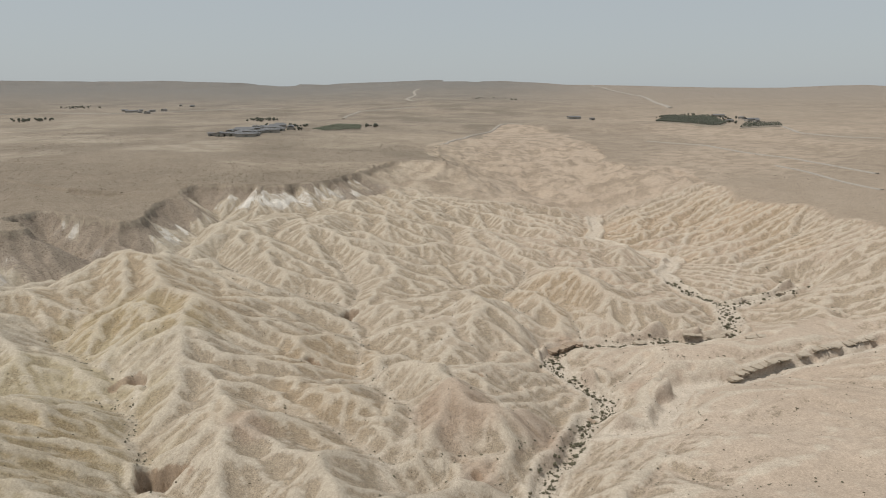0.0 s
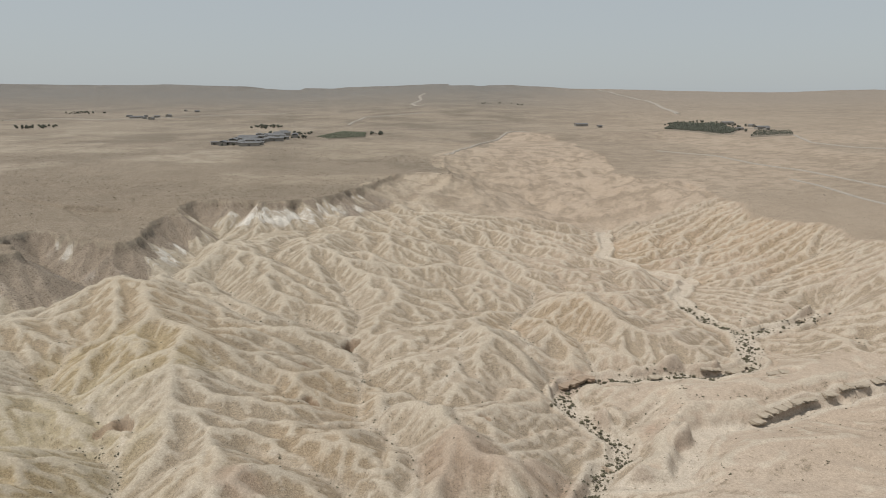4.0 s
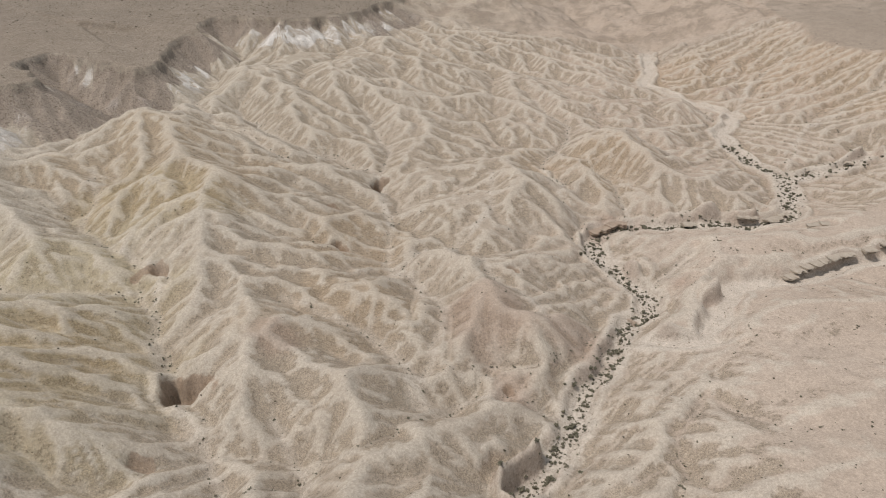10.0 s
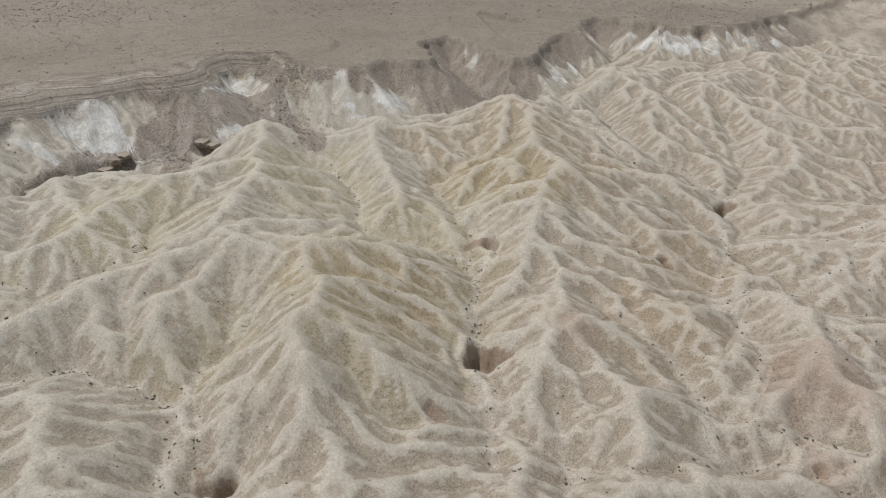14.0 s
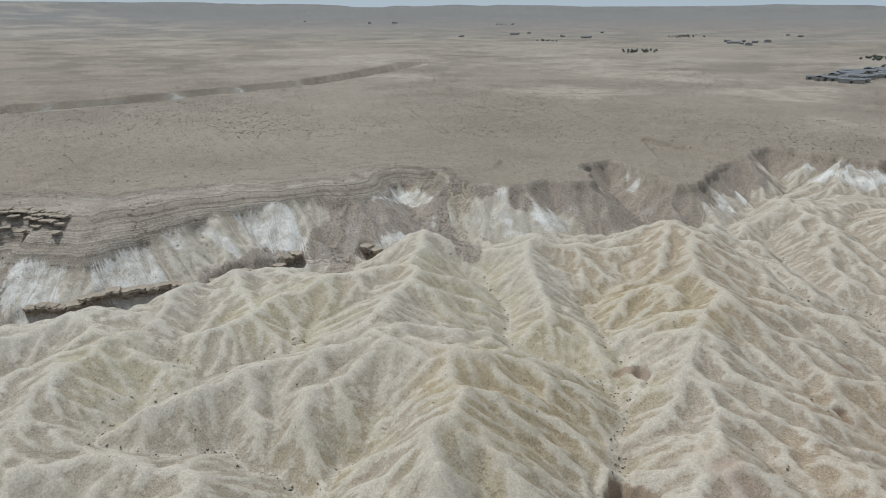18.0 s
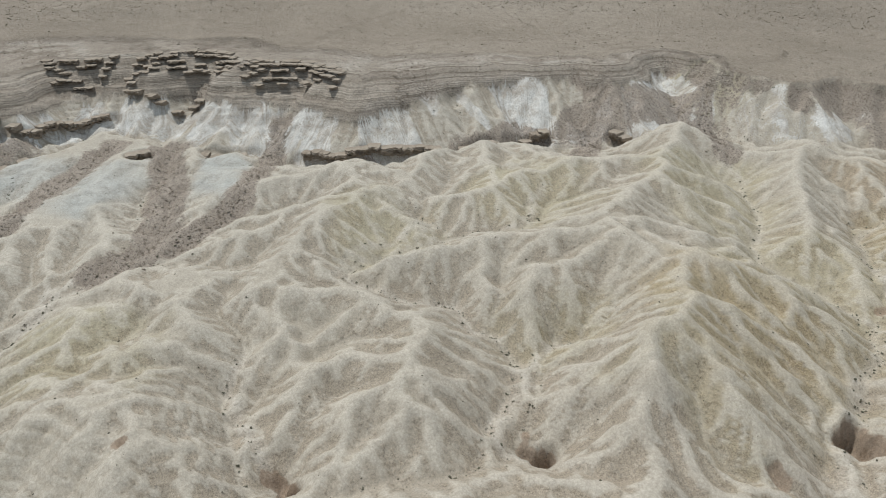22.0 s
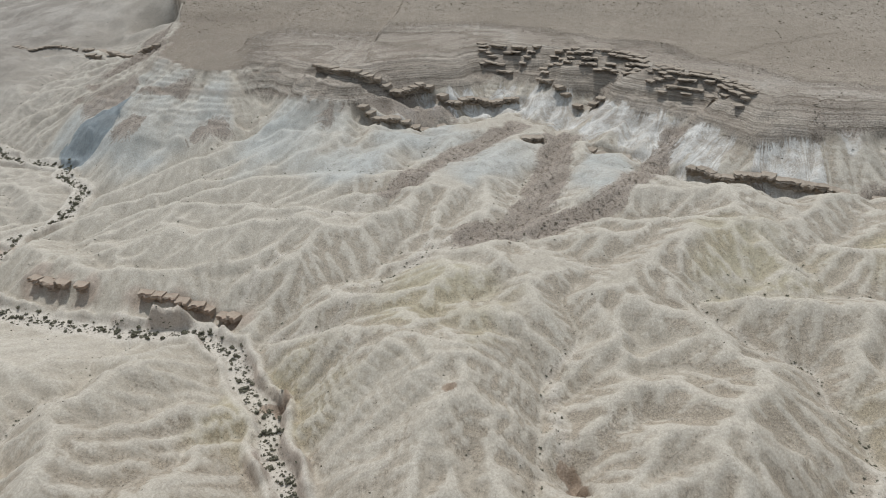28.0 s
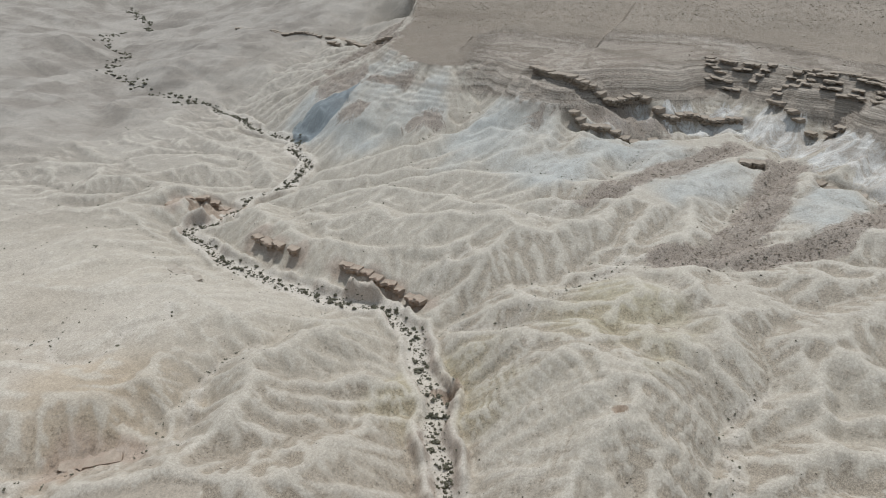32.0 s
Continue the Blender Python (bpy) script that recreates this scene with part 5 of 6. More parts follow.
def rock_ledge(name, pts, beds, thick, depth, material, label, category, gap=0.0):
    """A hard layer that breaks off in a steep face: courses of slabs, end to end, the lower ones set back."""
    ledge = tagged(new(name), label, category, "rock ledges of the cliffs")
    ledge.location = (*pts[0][:2], float(mesh_z(pts[0][0], pts[0][1])))
    base_at = Vector(ledge.location)
    seed = len(name) * 31 + int(abs(pts[0][0]) * 7)
    line_ = wiggle([(p[0], p[1], 0.0) for p in pts], 0.45, 3.4, seed)
    for p, q in zip(line_[:-1], line_[1:]):
        run = math.hypot(q[0] - p[0], q[1] - p[1])
        x, y = (p[0] + q[0]) / 2, (p[1] + q[1]) / 2
        way = math.atan2(q[1] - p[1], q[0] - p[0])
        nx, ny = math.sin(way), -math.cos(way)
        if float(mesh_z(x + 6 * nx, y + 6 * ny)) > float(mesh_z(x - 6 * nx, y - 6 * ny)):
            way += math.pi
            nx, ny = -nx, -ny
        if slab_rng.random() < gap:
            continue
        z = ledge_level(x, y, nx, ny) + (0.1 if thick > 0.7 or name == "rock_ledge" else -0.55) + slab_rng.uniform(-0.35, 0.3)
        out = slab_rng.uniform(-0.7, 0.5)
        for k in range(beds):
            seed += 1
            t = thick * slab_rng.uniform(0.75, 1.2)
            v, f = slab_mesh(run * slab_rng.uniform(1.02, 1.18), depth * slab_rng.uniform(0.9, 1.1), t * 1.06, seed)
            slab = mesh_object("rock_slab", v, f, material, ledge)
            back = out - 0.35 * k - (0.5 if k else 0.0)
            slab.matrix_basis = Matrix.Translation(Vector((x + nx * back, y + ny * back, z - t / 2)) - base_at) @ Matrix.Rotation(way + slab_rng.uniform(-0.1, 0.1), 4, "Z") @ Matrix.Rotation(slab_rng.uniform(-0.03, 0.03), 4, "X")
            z -= t


def downhill(pts, far):
    """The same line, some metres further down the slope."""
    out = []
    for x, y, z in pts:
        wx, wy = float(sample(ux, RX0, RY0, RS, np.array(x), np.array(y))), float(sample(uy, RX0, RY0, RS, np.array(x), np.array(y)))
        out.append((x - far * wx, y - far * wy, z))
    return out


LEDGE_LABEL = "brown bedded limestone ledge jutting from the chalk cliff"
for key, pts in CLIFF_LEDGES.items():
    if key in ("ledge_g", "ledge_h", "ledge_i"):
        rock_ledge("rock_ledge", pts, 2, 0.85, 3.8, LIMESTONE, LEDGE_LABEL, "rock ledge", 0.15)
        for far, gap in ((3.5, 0.2), (7.0, 0.3), (10.5, 0.4), (14.0, 0.5)):
            if key != "ledge_i":
                rock_ledge("rock_ledge", downhill(pts, far), 2, 0.55, 3.0, LIMESTONE, LEDGE_LABEL, "rock ledge", gap)
    else:
        rock_ledge("rock_ledge", pts, 3, 1.15, 4.6, LIMESTONE, LEDGE_LABEL, "rock ledge", 0.04)
for key, pts in BANK_LEDGES.items():
    red = key in ("bank_e", "bank_g", "bank_h", "bank_i", "bank_j")
    rock_ledge("bank_ledge", pts, 3 if red else 2, 1.35 if red else 0.65, 3.2, RED_ROCK if red else PALE_ROCK, "rusty brown undercut bank beside the dry wadi" if red else "pale layered marlstone ledge along the dry wadi bank", "rock ledge", 0.08)


# ---- plants ----
def clumps(count, spread, size, seed, squash=0.7):
    """A crown of many small leaf clumps with gaps and an uneven outline: vertices and triangles."""
    r = np.random.default_rng(seed)
    verts, tris = [], []
    octa = np.array([(1, 0, 0), (-1, 0, 0), (0, 1, 0), (0, -1, 0), (0, 0, 1), (0, 0, -1)], float)
    face = [(0, 2, 4), (2, 1, 4), (1, 3, 4), (3, 0, 4), (2, 0, 5), (1, 2, 5), (3, 1, 5), (0, 3, 5)]
    for k in range(count):
        d = r.normal(size=3)
        d /= np.linalg.norm(d)
        rad = spread * r.uniform(0.35, 1.0) * (1 + 0.25 * math.sin(3 * math.atan2(d[1], d[0]) + seed))
        c = d * rad * np.array([1, 1, squash]) + np.array([0, 0, spread * squash])
        c[2] = max(c[2], size * 0.4)
        s = size * r.uniform(0.6, 1.3) * r.uniform(0.6, 1.3, 3)
        turn = r.uniform(0, 6.28)
        rot = np.array([[math.cos(turn), -math.sin(turn), 0], [math.sin(turn), math.cos(turn), 0], [0, 0, 1]])
        base_i = len(verts)
        verts.extend((octa * s + r.normal(size=(6, 3)) * size * 0.18) @ rot.T + c)
        tris.extend((base_i + a, base_i + b, base_i + e) for a, b, e in face)
    return np.array(verts), np.array(tris)


def stems(count, height, seed, width=0.05):
    """Forked stems from the root: tapered three-sided sticks."""
    r = np.random.default_rng(seed)
    verts, tris = [], []
    for k in range(count):
        a = r.uniform(0, 6.28)
        tip = np.array([math.cos(a), math.sin(a), r.uniform(1.0, 1.6)]) * height * r.uniform(0.5, 0.8)
        b = len(verts)
        for z, w in ((-0.15, width), (1.0, width * 0.3)):
            for q in range(3):
                ang = q * 2.094
                p = tip * max(z, 0) + np.array([math.cos(ang) * w, math.sin(ang) * w, min(z, 0)])
                verts.append(p)
        for q in range(3):
            n = (q + 1) % 3
            tris += [(b + q, b + n, b + 3 + n), (b + q, b + 3 + n, b + 3 + q)]
        tris.append((b + 3, b + 4, b + 5))
    return np.array(verts), np.array(tris)


def plant_kind(name, crown, stem, leaf, label, category, group):
    """A plant built once: stems carry the crown."""
    root = new(name)
    for part_name, shape, mat in (("stems", stem, BARK), ("crown", crown, leaf)):
        piece = new(part_name, fast_mesh(part_name, *shape, mat))
        piece.parent = root
    tagged(root, label, category, group)
    return root


SHRUBS = [plant_kind("shrub", clumps(46, 0.55, 0.17, 200 + k), stems(6, 0.7, 300 + k), SHRUB_LEAF, "grey-green desert shrub growing in the dry wadi bed", "shrub", "wadi shrubs") for k in range(5)]


def along(pts, step, side, seed):
    """Places scattered along a line."""
    r = np.random.default_rng(seed)
    for p, q in zip(pts[:-1], pts[1:]):
        n = max(1, int(math.hypot(q[0] - p[0], q[1] - p[1]) / step))
        for i in range(n):
            t = (i + r.random()) / n
            yield p[0] + t * (q[0] - p[0]) + r.normal() * side, p[1] + t * (q[1] - p[1]) + r.normal() * side, r


places = []
for x, y, r in along(wadi_lines[0], 0.2, 2.0, 61):
    if y < 320:
        places.append((x, y, 0.35 + 1.1 * r.random() ** 3))
for x, y, r in along(wadi_lines[3], 0.2, 1.5, 62):
    if y > -330:
        places.append((x, y, 0.35 + 1.1 * r.random() ** 3))
for x, y, r in along(wadi_lines[1], 0.3, 2.8, 63):
    places.append((x, y, 0.35 + 1.0 * r.random() ** 3))
places.sort(key=lambda p: -p[2])
used = [False] * 5
scrub_extra = []
for n, (x, y, size) in enumerate(places):
    if n >= 290:
        scrub_extra.append((x, y, size))
        continue
    k = n % 5
    m = Matrix.Translation((x, y, float(mesh_z(x, y)) - 0.05)) @ Matrix.Rotation(n * 2.4, 4, "Z")
    if not used[k]:
        used[k] = True
        ob = SHRUBS[k]
        ob.scale = (size, size, size * 0.85)
        ob.matrix_basis = m @ Matrix.Diagonal((size, size, size * 0.85, 1))
    else:
        ob = copy_thing(SHRUBS[k], m)
        ob.scale = (size, size, size * 0.85)


def scatter(points, kinds, flat=0.75):
    """Many small plants in one mesh."""
    verts, tris, base_i = [], [], 0
    r = np.random.default_rng(9)
    pts = np.array(points)
    z = mesh_z(pts[:, 0], pts[:, 1])
    for k, (v, t) in enumerate(kinds):
        sel = np.arange(len(pts)) % len(kinds) == k
        p, zz = pts[sel], z[sel]
        a = r.uniform(0, 6.28, len(p))
        c, s = np.cos(a)[:, None], np.sin(a)[:, None]
        size = p[:, 2][:, None]
        X = (v[None, :, 0] * c - v[None, :, 1] * s) * size + p[:, 0][:, None]
        Y = (v[None, :, 0] * s + v[None, :, 1] * c) * size + p[:, 1][:, None]
        Z = v[None, :, 2] * size * flat + zz[:, None] - 0.06
        verts.append(np.stack([X, Y, Z], -1).reshape(-1, 3))
        tris.append((t[None] + (np.arange(len(p)) * len(v))[:, None, None] + base_i).reshape(-1, 3))
        base_i += len(p) * len(v)
    return np.concatenate(verts), np.concatenate(tris)


# wadi shrubs past the counted ones, and the lines of bushes in the gullies
for k, line_ in enumerate(gully_lines):
    for x, y, r in along(line_, 1.7, 0.9, 400 + k):
        if r.random() < 0.8:
            scrub_extra.append((x, y, 0.22 + 0.55 * r.random() ** 2))
for name_ in ("east dune a", "east dune b", "east dune c", "east dune d", "terrace lip", "terrace b", "front hill b", "centre dome", "west knoll"):
    for x, y, r in along(wiggle(CRESTS[name_], 4.0, 8.0, 35), 1.3, 3.5, 66):
        if r.random() < 0.6:
            scrub_extra.append((x + 4, y - 4, 0.18 + 0.45 * r.random() ** 3))
r = np.random.default_rng(65)
runs = np.flatnonzero(((area > 900) & (valley > 0.8) & (wadi_d > 6)).ravel())
for c in r.choice(runs, 4200):
    scrub_extra.append((RX0 + RS * (c % rx.shape[1]) + r.normal() * 0.6, RY0 + RS * (c // rx.shape[1]) + r.normal() * 0.6, 0.25 + 0.5 * r.random() ** 2))
for x, y, r in along(wadi_lines[3], 2.0, 3.0, 64):
    if y < -330:
        scrub_extra.append((x, y, 1.2 + 1.6 * r.random()))
small = [clumps(7, 0.5, 0.3, 500 + k) for k in range(4)]
tagged(new("gully_scrub", fast_mesh("gully_scrub", *scatter(scrub_extra, small), SHRUB_LEAF)), "grey-green bushes lining the dry gullies", "scrub", kind="stuff")

# sparse scrub on the plateau and the slopes
r = np.random.default_rng(77)
pts = np.stack([r.uniform(-1000, 350, 210000), r.uniform(-350, 900, 210000)], 1)
on_top = inside(pts[:, 0], pts[:, 1], PLATEAU_PLAIN)
thick = fractal(pts[:, 0], pts[:, 1], 120, 150, 3) + 0.35 * fractal(pts[:, 0], pts[:, 1], 30, 152, 2)
near_eye = smooth(1150, 350, np.hypot(pts[:, 0], pts[:, 1]))
chance = np.where(on_top, 0.38 + 0.6 * thick, 0.10 + 0.28 * np.clip(thick, 0, 1)) * (0.25 + 0.75 * near_eye)
pts = pts[r.random(len(pts)) < chance]
size = (0.34 + 0.55 * r.random(len(pts)) ** 3) * np.where(inside(pts[:, 0], pts[:, 1], PLATEAU_PLAIN), 1.0, 0.65) + 0.25 * (np.hypot(pts[:, 0], pts[:, 1]) > 450)
blob = [clumps(1, 0.05, 0.5, 600 + k) for k in range(6)]
tagged(new("plateau_scrub", fast_mesh("plateau_scrub", *scatter(np.column_stack([pts, size]), blob), SCRUB_LEAF)), "dry brown scrub dotted over gravel and slopes", "scrub", kind="stuff")

# stones on the fans, the cliff foot and the wadi bed
stone_pts = []
for wide, pts_ in TALUS.values():
    for x, y, r_ in along(pts_, 0.12, wide * 0.42, 71):
        stone_pts.append((x, y, 0.25 + 1.0 * r_.random() ** 4))
for x, y, r_ in along(RIM_ROUGH, 0.7, 7.0, 72):
    stone_pts.append((x, y, 0.25 + 0.8 * r_.random() ** 3))
for line_ in wadi_lines:
    for x, y, r_ in along(line_, 0.9, 2.5, 73):
        stone_pts.append((x, y, 0.2 + 0.5 * r_.random() ** 3))
r = np.random.default_rng(12)


def stone(seed):
    v, t = clumps(1, 0.01, 0.5, seed)
    v = (v - v.mean(0)) * np.array([1.0, 0.8, 0.7])
    return v + np.array([0, 0, 0.18]), t


tagged(new("loose_stones", fast_mesh("loose_stones", *scatter(stone_pts, [stone(700 + k) for k in range(5)], 1.0), LIMESTONE)), "brown loose stones on talus fans and rim", "stones", kind="stuff")


# ---- far plain: tracks, fields, groves and farms ----
track = Nodes("pale_track_dust")
TRACK = track.finish(track.mix(track.ramp(track.noise(0.3, 5), 0.35, 0.65), (0.29, 0.262, 0.225), (0.35, 0.318, 0.275)), 0.95)
soil = Nodes("tilled_soil")
SOIL = soil.finish(soil.mix(soil.ramp(soil.noise(0.2, 5), 0.35, 0.65), (0.19, 0.165, 0.13), (0.26, 0.225, 0.18)), 0.95)
plaster = Nodes("dusty_plaster")
PLASTER = plaster.finish(plaster.mix(plaster.ramp(plaster.noise(0.6, 5), 0.35, 0.65), (0.25, 0.235, 0.21), (0.36, 0.34, 0.31)), 0.9)
sheet = Nodes("grey_roof_sheet")
SHEET = sheet.finish(sheet.mix(sheet.ramp(sheet.noise(0.5, 5), 0.35, 0.65), (0.10, 0.10, 0.105), (0.20, 0.20, 0.20)), 0.6)

FAR = {}
FAR["road_a"] = [(-61, 3020, 116), (-78, 2757, 100), (-65, 2523, 88), (-86, 2211, 76), (-64, 1988, 71), (-45, 2039, 72)]
FAR["road_b"] = [(-41, 1668, 64), (-105, 1614, 63), (-165, 1564, 61), (-170, 1388, 59), (-166, 1276, 57)]
FAR["road_c"] = [(-855, 1372, 62), (-792, 1462, 63), (-681, 1426, 61), (-589, 1550, 63), (-513, 1717, 65), (-383, 1756, 66)]
FAR["road_d"] = [(6, 768, 41), (54, 944, 43), (119, 1115, 42), (143, 1092, 51)]
FAR["road_e"] = [(923, 4120, 165), (817, 3081, 116), (759, 2474, 87), (595, 1743, 66)]
FAR["road_f"] = [(344, 508, 36), (343, 567, 37), (340, 639, 38), (316, 684, 40), (313, 782, 40), (271, 858, 40)]
FAR["road_g"] = [(302, 435, 33), (298, 474, 34), (304, 539, 35), (301, 581, 36)]
FAR["road_h"] = [(511, 765, 49), (479, 787, 49), (468, 867, 50), (512, 999, 52)]
FAR["road_i"] = [(-291, 748, 48), (-270, 838, 49), (-234, 982, 51)]
FAR["road_j"] = [(-342, 323, 42), (-327, 388, 40), (-315, 465, 42), (-269, 518, 42), (-186, 582, 43)]
FAR["road_k"] = [(-1249, 670, 59), (-1359, 869, 62), (-1181, 891, 60)]
FAR["road_l"] = [(-1093, 722, 57), (-823, 641, 52), (-774, 664, 45)]
FAR["field_a"] = [(-173, 980, 50), (-152, 1095, 52), (-112, 1068, 52), (-107, 1001, 49), (-153, 954, 49)]
FAR["field_b"] = [(370, 1139, 54), (439, 1309, 58), (510, 1270, 58), (470, 1098, 54), (429, 1019, 52)]
FAR["field_c"] = [(434, 964, 51), (498, 1091, 54), (547, 1078, 54), (512, 999, 52)]
FAR["farm"] = [(-259, 838, 48), (-262, 908, 50), (-256, 944, 50), (-247, 969, 51), (-236, 994, 51), (-229, 1033, 52), (-202, 986, 50), (-229, 869, 49), (-242, 838, 48), (-222, 912, 50), (-211, 949, 50), (-260, 877, 49), (-243, 868, 49)]
FAR["sheds_b"] = [(530, 1218, 57), (526, 1164, 56), (537, 1145, 55), (486, 1094, 54), (513, 1252, 58)]
FAR["sheds_c"] = [(-648, 1483, 62), (-637, 1514, 63), (-593, 1496, 62), (-658, 1856, 71), (-628, 1834, 70), (245, 1246, 55), (266, 1225, 55)]
FAR["sheds_d"] = [(-1318, 1384, 69), (-1285, 1550, 71), (-1315, 1660, 73), (-1122, 1554, 69), (-1047, 1543, 68), (-1144, 1766, 74), (-693, 1556, 64), (-656, 1527, 63), (-656, 1577, 64), (-630, 1570, 64), (-606, 1594, 64), (-2480, 1672, 103), (-2234, 1799, 97), (-2188, 1876, 96)]
FAR["grove_a"] = [(-852, 1646, 68), (-880, 1734, 70), (-850, 1702, 70), (-837, 1703, 70)]
FAR["grove_b"] = [(-666, 1124, 56), (-667, 1142, 57), (-658, 1143, 57), (-650, 1145, 56)]
FAR["grove_c"] = [(-310, 1196, 55), (-305, 1214, 56), (-292, 1215, 56), (-277, 1198, 55)]
FAR["grove_d"] = [(133, 2205, 75), (164, 2261, 76), (205, 2310, 77), (233, 2223, 74), (246, 2151, 73)]
FAR["grove_e"] = [(423, 1275, 57), (472, 1343, 59), (501, 1332, 60), (512, 1288, 59), (512, 1237, 57), (507, 1187, 56), (486, 1094, 54)]
FAR["grove_f"] = [(-259, 848, 49), (-257, 920, 50), (-253, 979, 51), (-246, 1017, 52), (-220, 1034, 52), (-200, 1037, 52), (-104, 1058, 51), (-91, 1051, 51)]
FAR["grove_g"] = [(-1032, 1345, 64), (-1022, 1353, 64), (-1012, 1361, 64)]
FAR["grove_h"] = [(-684, 1163, 57), (-684, 1186, 58), (-668, 1179, 57)]
FAR["grove_i"] = [(-878, 1717, 70), (-896, 1778, 71), (-854, 1725, 70)]
FAR["grove_j"] = [(-1768, 2065, 92), (-1767, 2111, 94), (-1722, 2106, 92)]
FAR["grove_k"] = [(-251, 835, 48), (-246, 880, 49), (-232, 918, 50), (-215, 949, 50), (-193, 959, 50), (-292, 1172, 55), (-288, 1188, 55)]



def ribbon(name, pts, width, label, category):
    """A dirt road lying on the land, with sloping shoulders."""
    line_ = []
    for p, q in zip(pts[:-1], pts[1:]):
        n = max(1, int(math.hypot(q[0] - p[0], q[1] - p[1]) / 7))
        line_ += [(p[0] + k / n * (q[0] - p[0]), p[1] + k / n * (q[1] - p[1])) for k in range(n)]
    line_.append(tuple(pts[-1][:2]))
    a = np.array(line_)
    for _ in range(4):
        a[1:-1] = 0.25 * a[:-2] + 0.5 * a[1:-1] + 0.25 * a[2:]
    d = np.gradient(a, axis=0)
    d /= np.linalg.norm(d, axis=1)[:, None] + 1e-9
    side = np.stack([-d[:, 1], d[:, 0]], 1)
    lift = 0.15 + 0.0007 * np.hypot(a[:, 0], a[:, 1])
    verts, faces = [], []
    for off, drop_ in ((-0.8, 1.5), (-0.5, 0.0), (0.5, 0.0), (0.8, 1.5)):
        p = a + side * off * width
        z = mesh_z(p[:, 0], p[:, 1]) + lift - drop_
        verts.append(np.column_stack([p, z]))
    n = len(a)
    for s in range(3):
        for k in range(n - 1):
            faces.append((s * n + k, s * n + k + 1, (s + 1) * n + k + 1, (s + 1) * n + k))
    return tagged(mesh_object(name, np.concatenate(verts), faces, TRACK), label, category, kind="structure")


for key, pts in FAR.items():
    if key in ("road_a", "road_b", "road_c", "road_d", "road_e", "road_f", "road_g", "road_h"):
        far_off = math.hypot(pts[0][0], pts[0][1])
        ribbon("dirt_road", pts, 2.0 + 0.0016 * far_off, "pale dirt track across the gravel plain", "road")


def field(name, pts, label):
    """A field: a low bank of soil with a level top that follows the ground."""
    ring = [(p[0], p[1]) for p in pts]
    cx_, cy_ = sum(p[0] for p in ring) / len(ring), sum(p[1] for p in ring) / len(ring)
    verts, faces, n = [], [], len(ring)
    for f, up in ((1.06, -1.5), (1.0, 1.0), (0.5, 1.2)):
        for x, y in ring:
            px, py = cx_ + (x - cx_) * f, cy_ + (y - cy_) * f
            verts.append((px, py, float(mesh_z(px, py)) + up))
    verts.append((cx_, cy_, float(mesh_z(cx_, cy_)) + 1.3))
    for s in range(2):
        for k in range(n):
            faces.append((s * n + k, s * n + (k + 1) % n, (s + 1) * n + (k + 1) % n, (s + 1) * n + k))
    for k in range(n):
        faces.append((2 * n + k, 2 * n + (k + 1) % n, 3 * n))
    tagged(mesh_object(name, verts, faces, SOIL), label, "field", kind="structure")
    return ring


def rows_in(ring, gap, step, angle, seed, size):
    """Plants in rows over a field."""
    r = np.random.default_rng(seed)
    xs, ys = [p[0] for p in ring], [p[1] for p in ring]
    out = []
    c, s = math.cos(angle), math.sin(angle)
    for u in np.arange(-300, 300, gap):
        for v in np.arange(-300, 300, step):
            x, y = sum(xs) / len(xs) + u * c - v * s, sum(ys) / len(ys) + u * s + v * c
            out.append((x + r.normal() * 0.3, y + r.normal() * 0.3, size * r.uniform(0.8, 1.2)))
    out = np.array(out)
    return out[inside(out[:, 0], out[:, 1], ring)]


crop = [clumps(4, 0.6, 0.45, 800 + k) for k in range(3)]
orchard_tree = [clumps(9, 0.8, 0.42, 820 + k, 1.0) for k in range(3)]
for key, gap, gap2, size, kinds, leaf, label, plants in (
        ("field_a", 3.0, 2.4, 1.2, crop, CROP_LEAF, "dark green irrigated field", "green crop rows on the irrigated field"),
        ("field_b", 6.0, 5.0, 1.9, orchard_tree, TREE_LEAF, "dark tilled orchard plot", "dark green orchard trees in dense rows"),
        ("field_c", 14.0, 4.0, 1.6, orchard_tree, TREE_LEAF, "bare plot with olive rows", "olive trees in widely spaced rows")):
    ring = field("field", FAR[key], label)
    spots_ = rows_in(ring, gap, gap2, 0.35, 900, size)
    v, t = scatter(spots_, kinds, 1.0)
    v[:, 2] += 1.0
    tagged(new("crop_rows", fast_mesh("crop_rows", v, t, leaf)), plants, "crop", kind="stuff")


def tree_kind(seed):
    """A dusty tree: tapered trunk with limbs, and a crown of leaf clumps."""
    root = new("tree")
    for name, shape, mat in (("trunk", stems(7, 4.6, seed, 0.22), BARK), ("crown", None, TREE_LEAF)):
        if shape is None:
            v, t = clumps(70, 2.3, 0.62, seed + 1, 0.8)
            v[:, 2] += 1.6
            shape = (v, t)
        piece = new(name, fast_mesh(name, *shape, mat))
        piece.parent = root
    return tagged(root, "dark dusty tree standing on the far plain", "tree", "groves on the plain")


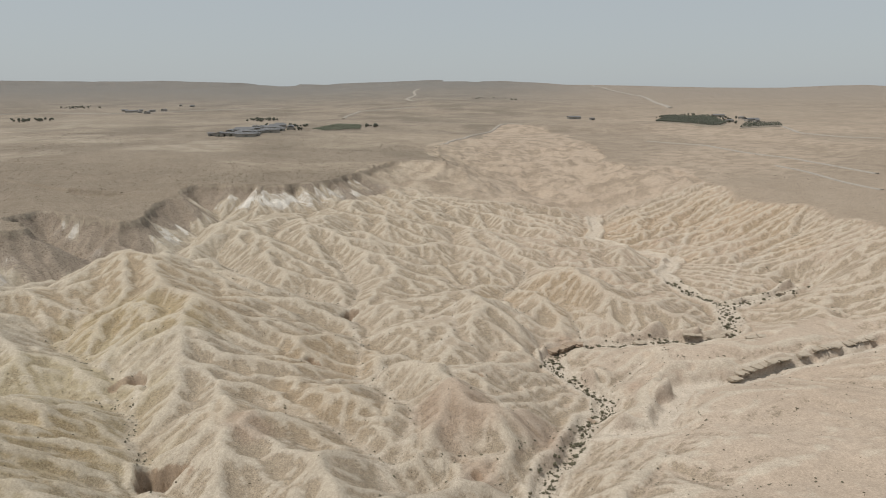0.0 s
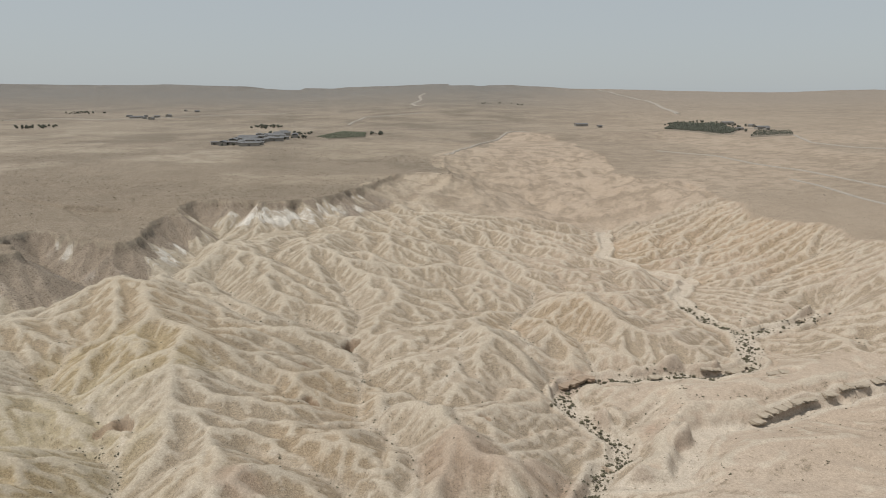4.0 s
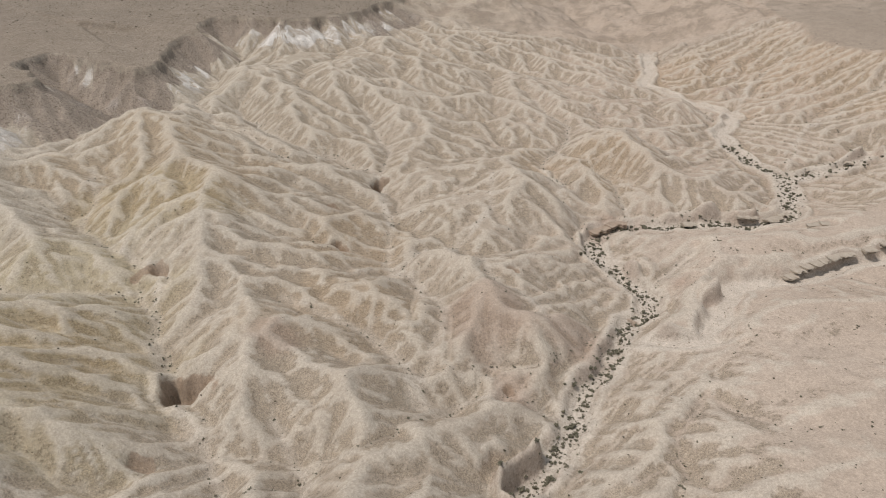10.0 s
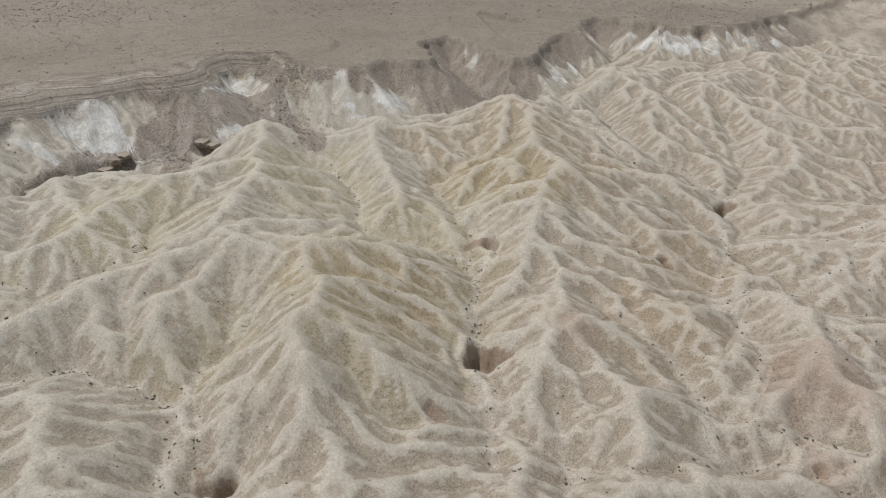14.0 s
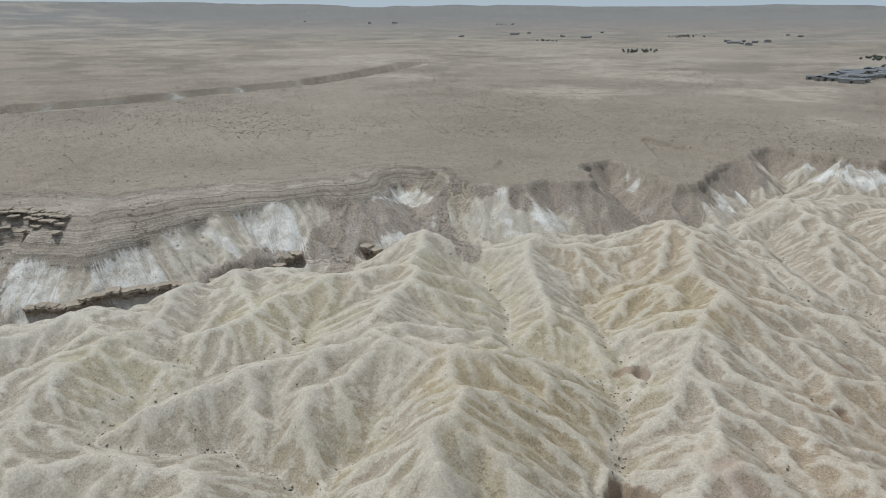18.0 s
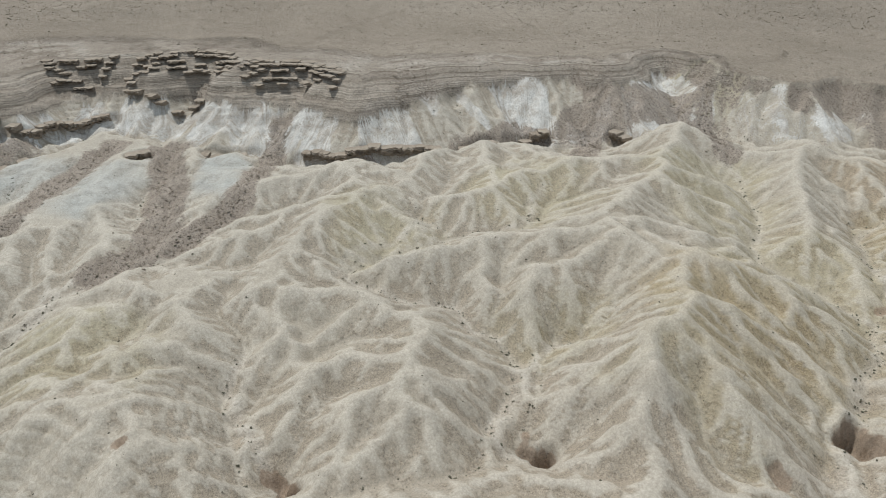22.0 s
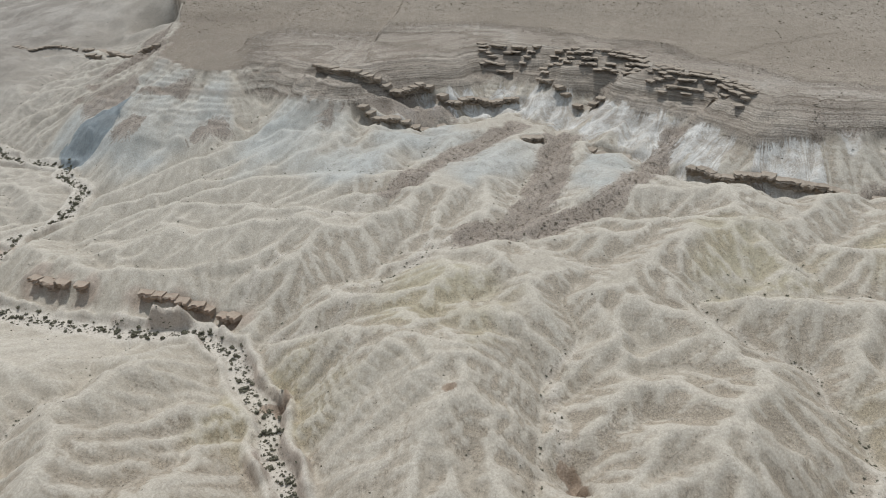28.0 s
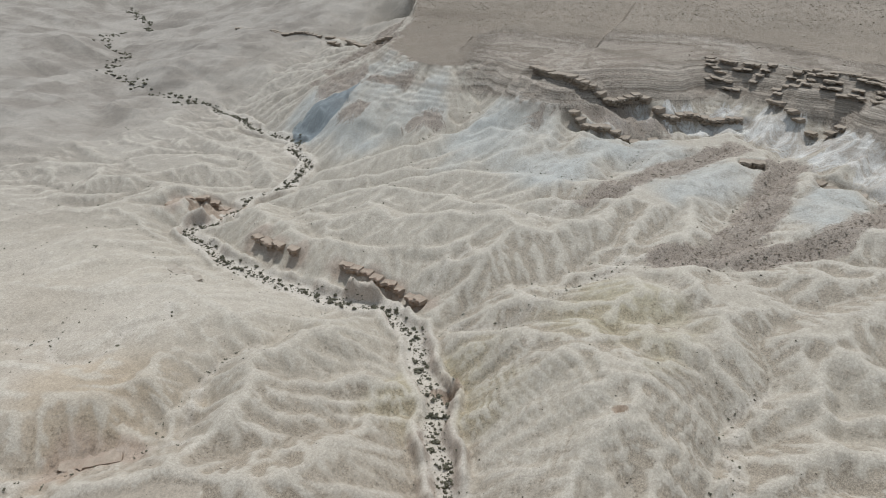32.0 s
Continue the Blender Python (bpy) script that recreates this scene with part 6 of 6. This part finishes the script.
TREES = [tree_kind(950 + 10 * k) for k in range(4)]
placed = 0
r = np.random.default_rng(31)
for key, pts in FAR.items():
    if not key.startswith("grove"):
        continue
    away = math.hypot(pts[0][0], pts[0][1])
    each = 5 if away < 1400 else 4
    for x0, y0, _ in pts:
        for _ in range(each):
            x, y, s = x0 + r.normal() * 0.006 * away, y0 + r.normal() * 0.010 * away, r.uniform(0.55, 1.0)
            m = Matrix.Translation((x, y, float(mesh_z(x, y)) - 0.3)) @ Matrix.Rotation(r.uniform(0, 6.28), 4, "Z")
            if placed < 4:
                ob = TREES[placed]
                ob.matrix_basis = m
            else:
                ob = copy_thing(TREES[placed % 4], m)
            ob.scale = (s, s, s * r.uniform(0.8, 1.1))
            placed += 1


def shed_kind(length, depth, height, kind):
    """A farm shed: thick walls with a doorway and window openings on the front, and an overhanging roof."""
    root = tagged(new("farm_shed"), kind, "shed", "farm sheds on the plain")
    bm = bmesh.new()
    t = 0.3

    def box(x0, x1, y0, y1, z0, z1):
        m = Matrix.Translation(((x0 + x1) / 2, (y0 + y1) / 2, (z0 + z1) / 2)) @ Matrix.Diagonal((x1 - x0, y1 - y0, z1 - z0, 1))
        bmesh.ops.create_cube(bm, size=1.0, matrix=m)

    L, D = length / 2, depth / 2
    box(-L, L, D - t, D, -1, height)
    box(-L, -L + t, -D, D - t, -1, height)
    box(L - t, L, -D, D - t, -1, height)
    box(-L + t, -1.2, -D, -D + t, -1, height)
    box(1.2, L - t, -D, -D + t, -1, height)
    box(-1.2, 1.2, -D, -D + t, 2.3, height)
    me = bpy.data.meshes.new("wall")
    bm.to_mesh(me)
    bm.free()
    me.materials.append(PLASTER)
    new("wall", me).parent = root
    e = 0.5
    rise = 0.18 * depth
    v = [(-L - e, -D - e, height), (L + e, -D - e, height), (L + e, 0, height + rise), (-L - e, 0, height + rise), (L + e, D + e, height), (-L - e, D + e, height)]
    v += [(x, y, z + 0.15) for x, y, z in v]
    f = [(0, 1, 2, 3), (3, 2, 4, 5), (6, 9, 8, 7), (9, 11, 10, 8), (0, 6, 7, 1), (5, 4, 10, 11), (0, 3, 9, 6), (3, 5, 11, 9), (1, 7, 8, 2), (2, 8, 10, 4)]
    mesh_object("roof", v, f, SHEET, root)
    return root


SHEDS = [shed_kind(12, 7, 3.2, "plastered farm shed with a grey sheet roof"), shed_kind(24, 9, 3.6, "long livestock shed with a grey sheet roof"), shed_kind(8, 6, 3.0, "small plastered hut with a grey roof")]
placed = 0
for key, pts in FAR.items():
    if not key.startswith(("farm", "sheds")):
        continue
    for x0, y0, _ in pts:
        for _ in range(3 if key == "farm" else 1):
            x, y = x0 + r.normal() * 9, y0 + r.normal() * 12
            m = Matrix.Translation((x, y, float(mesh_z(x, y)) + 0.3)) @ Matrix.Rotation(r.choice([0.2, 0.25, 1.77]) + r.normal() * 0.05, 4, "Z")
            if placed < 3:
                SHEDS[placed].matrix_basis = m
            else:
                copy_thing(SHEDS[placed % 3], m)
            placed += 1
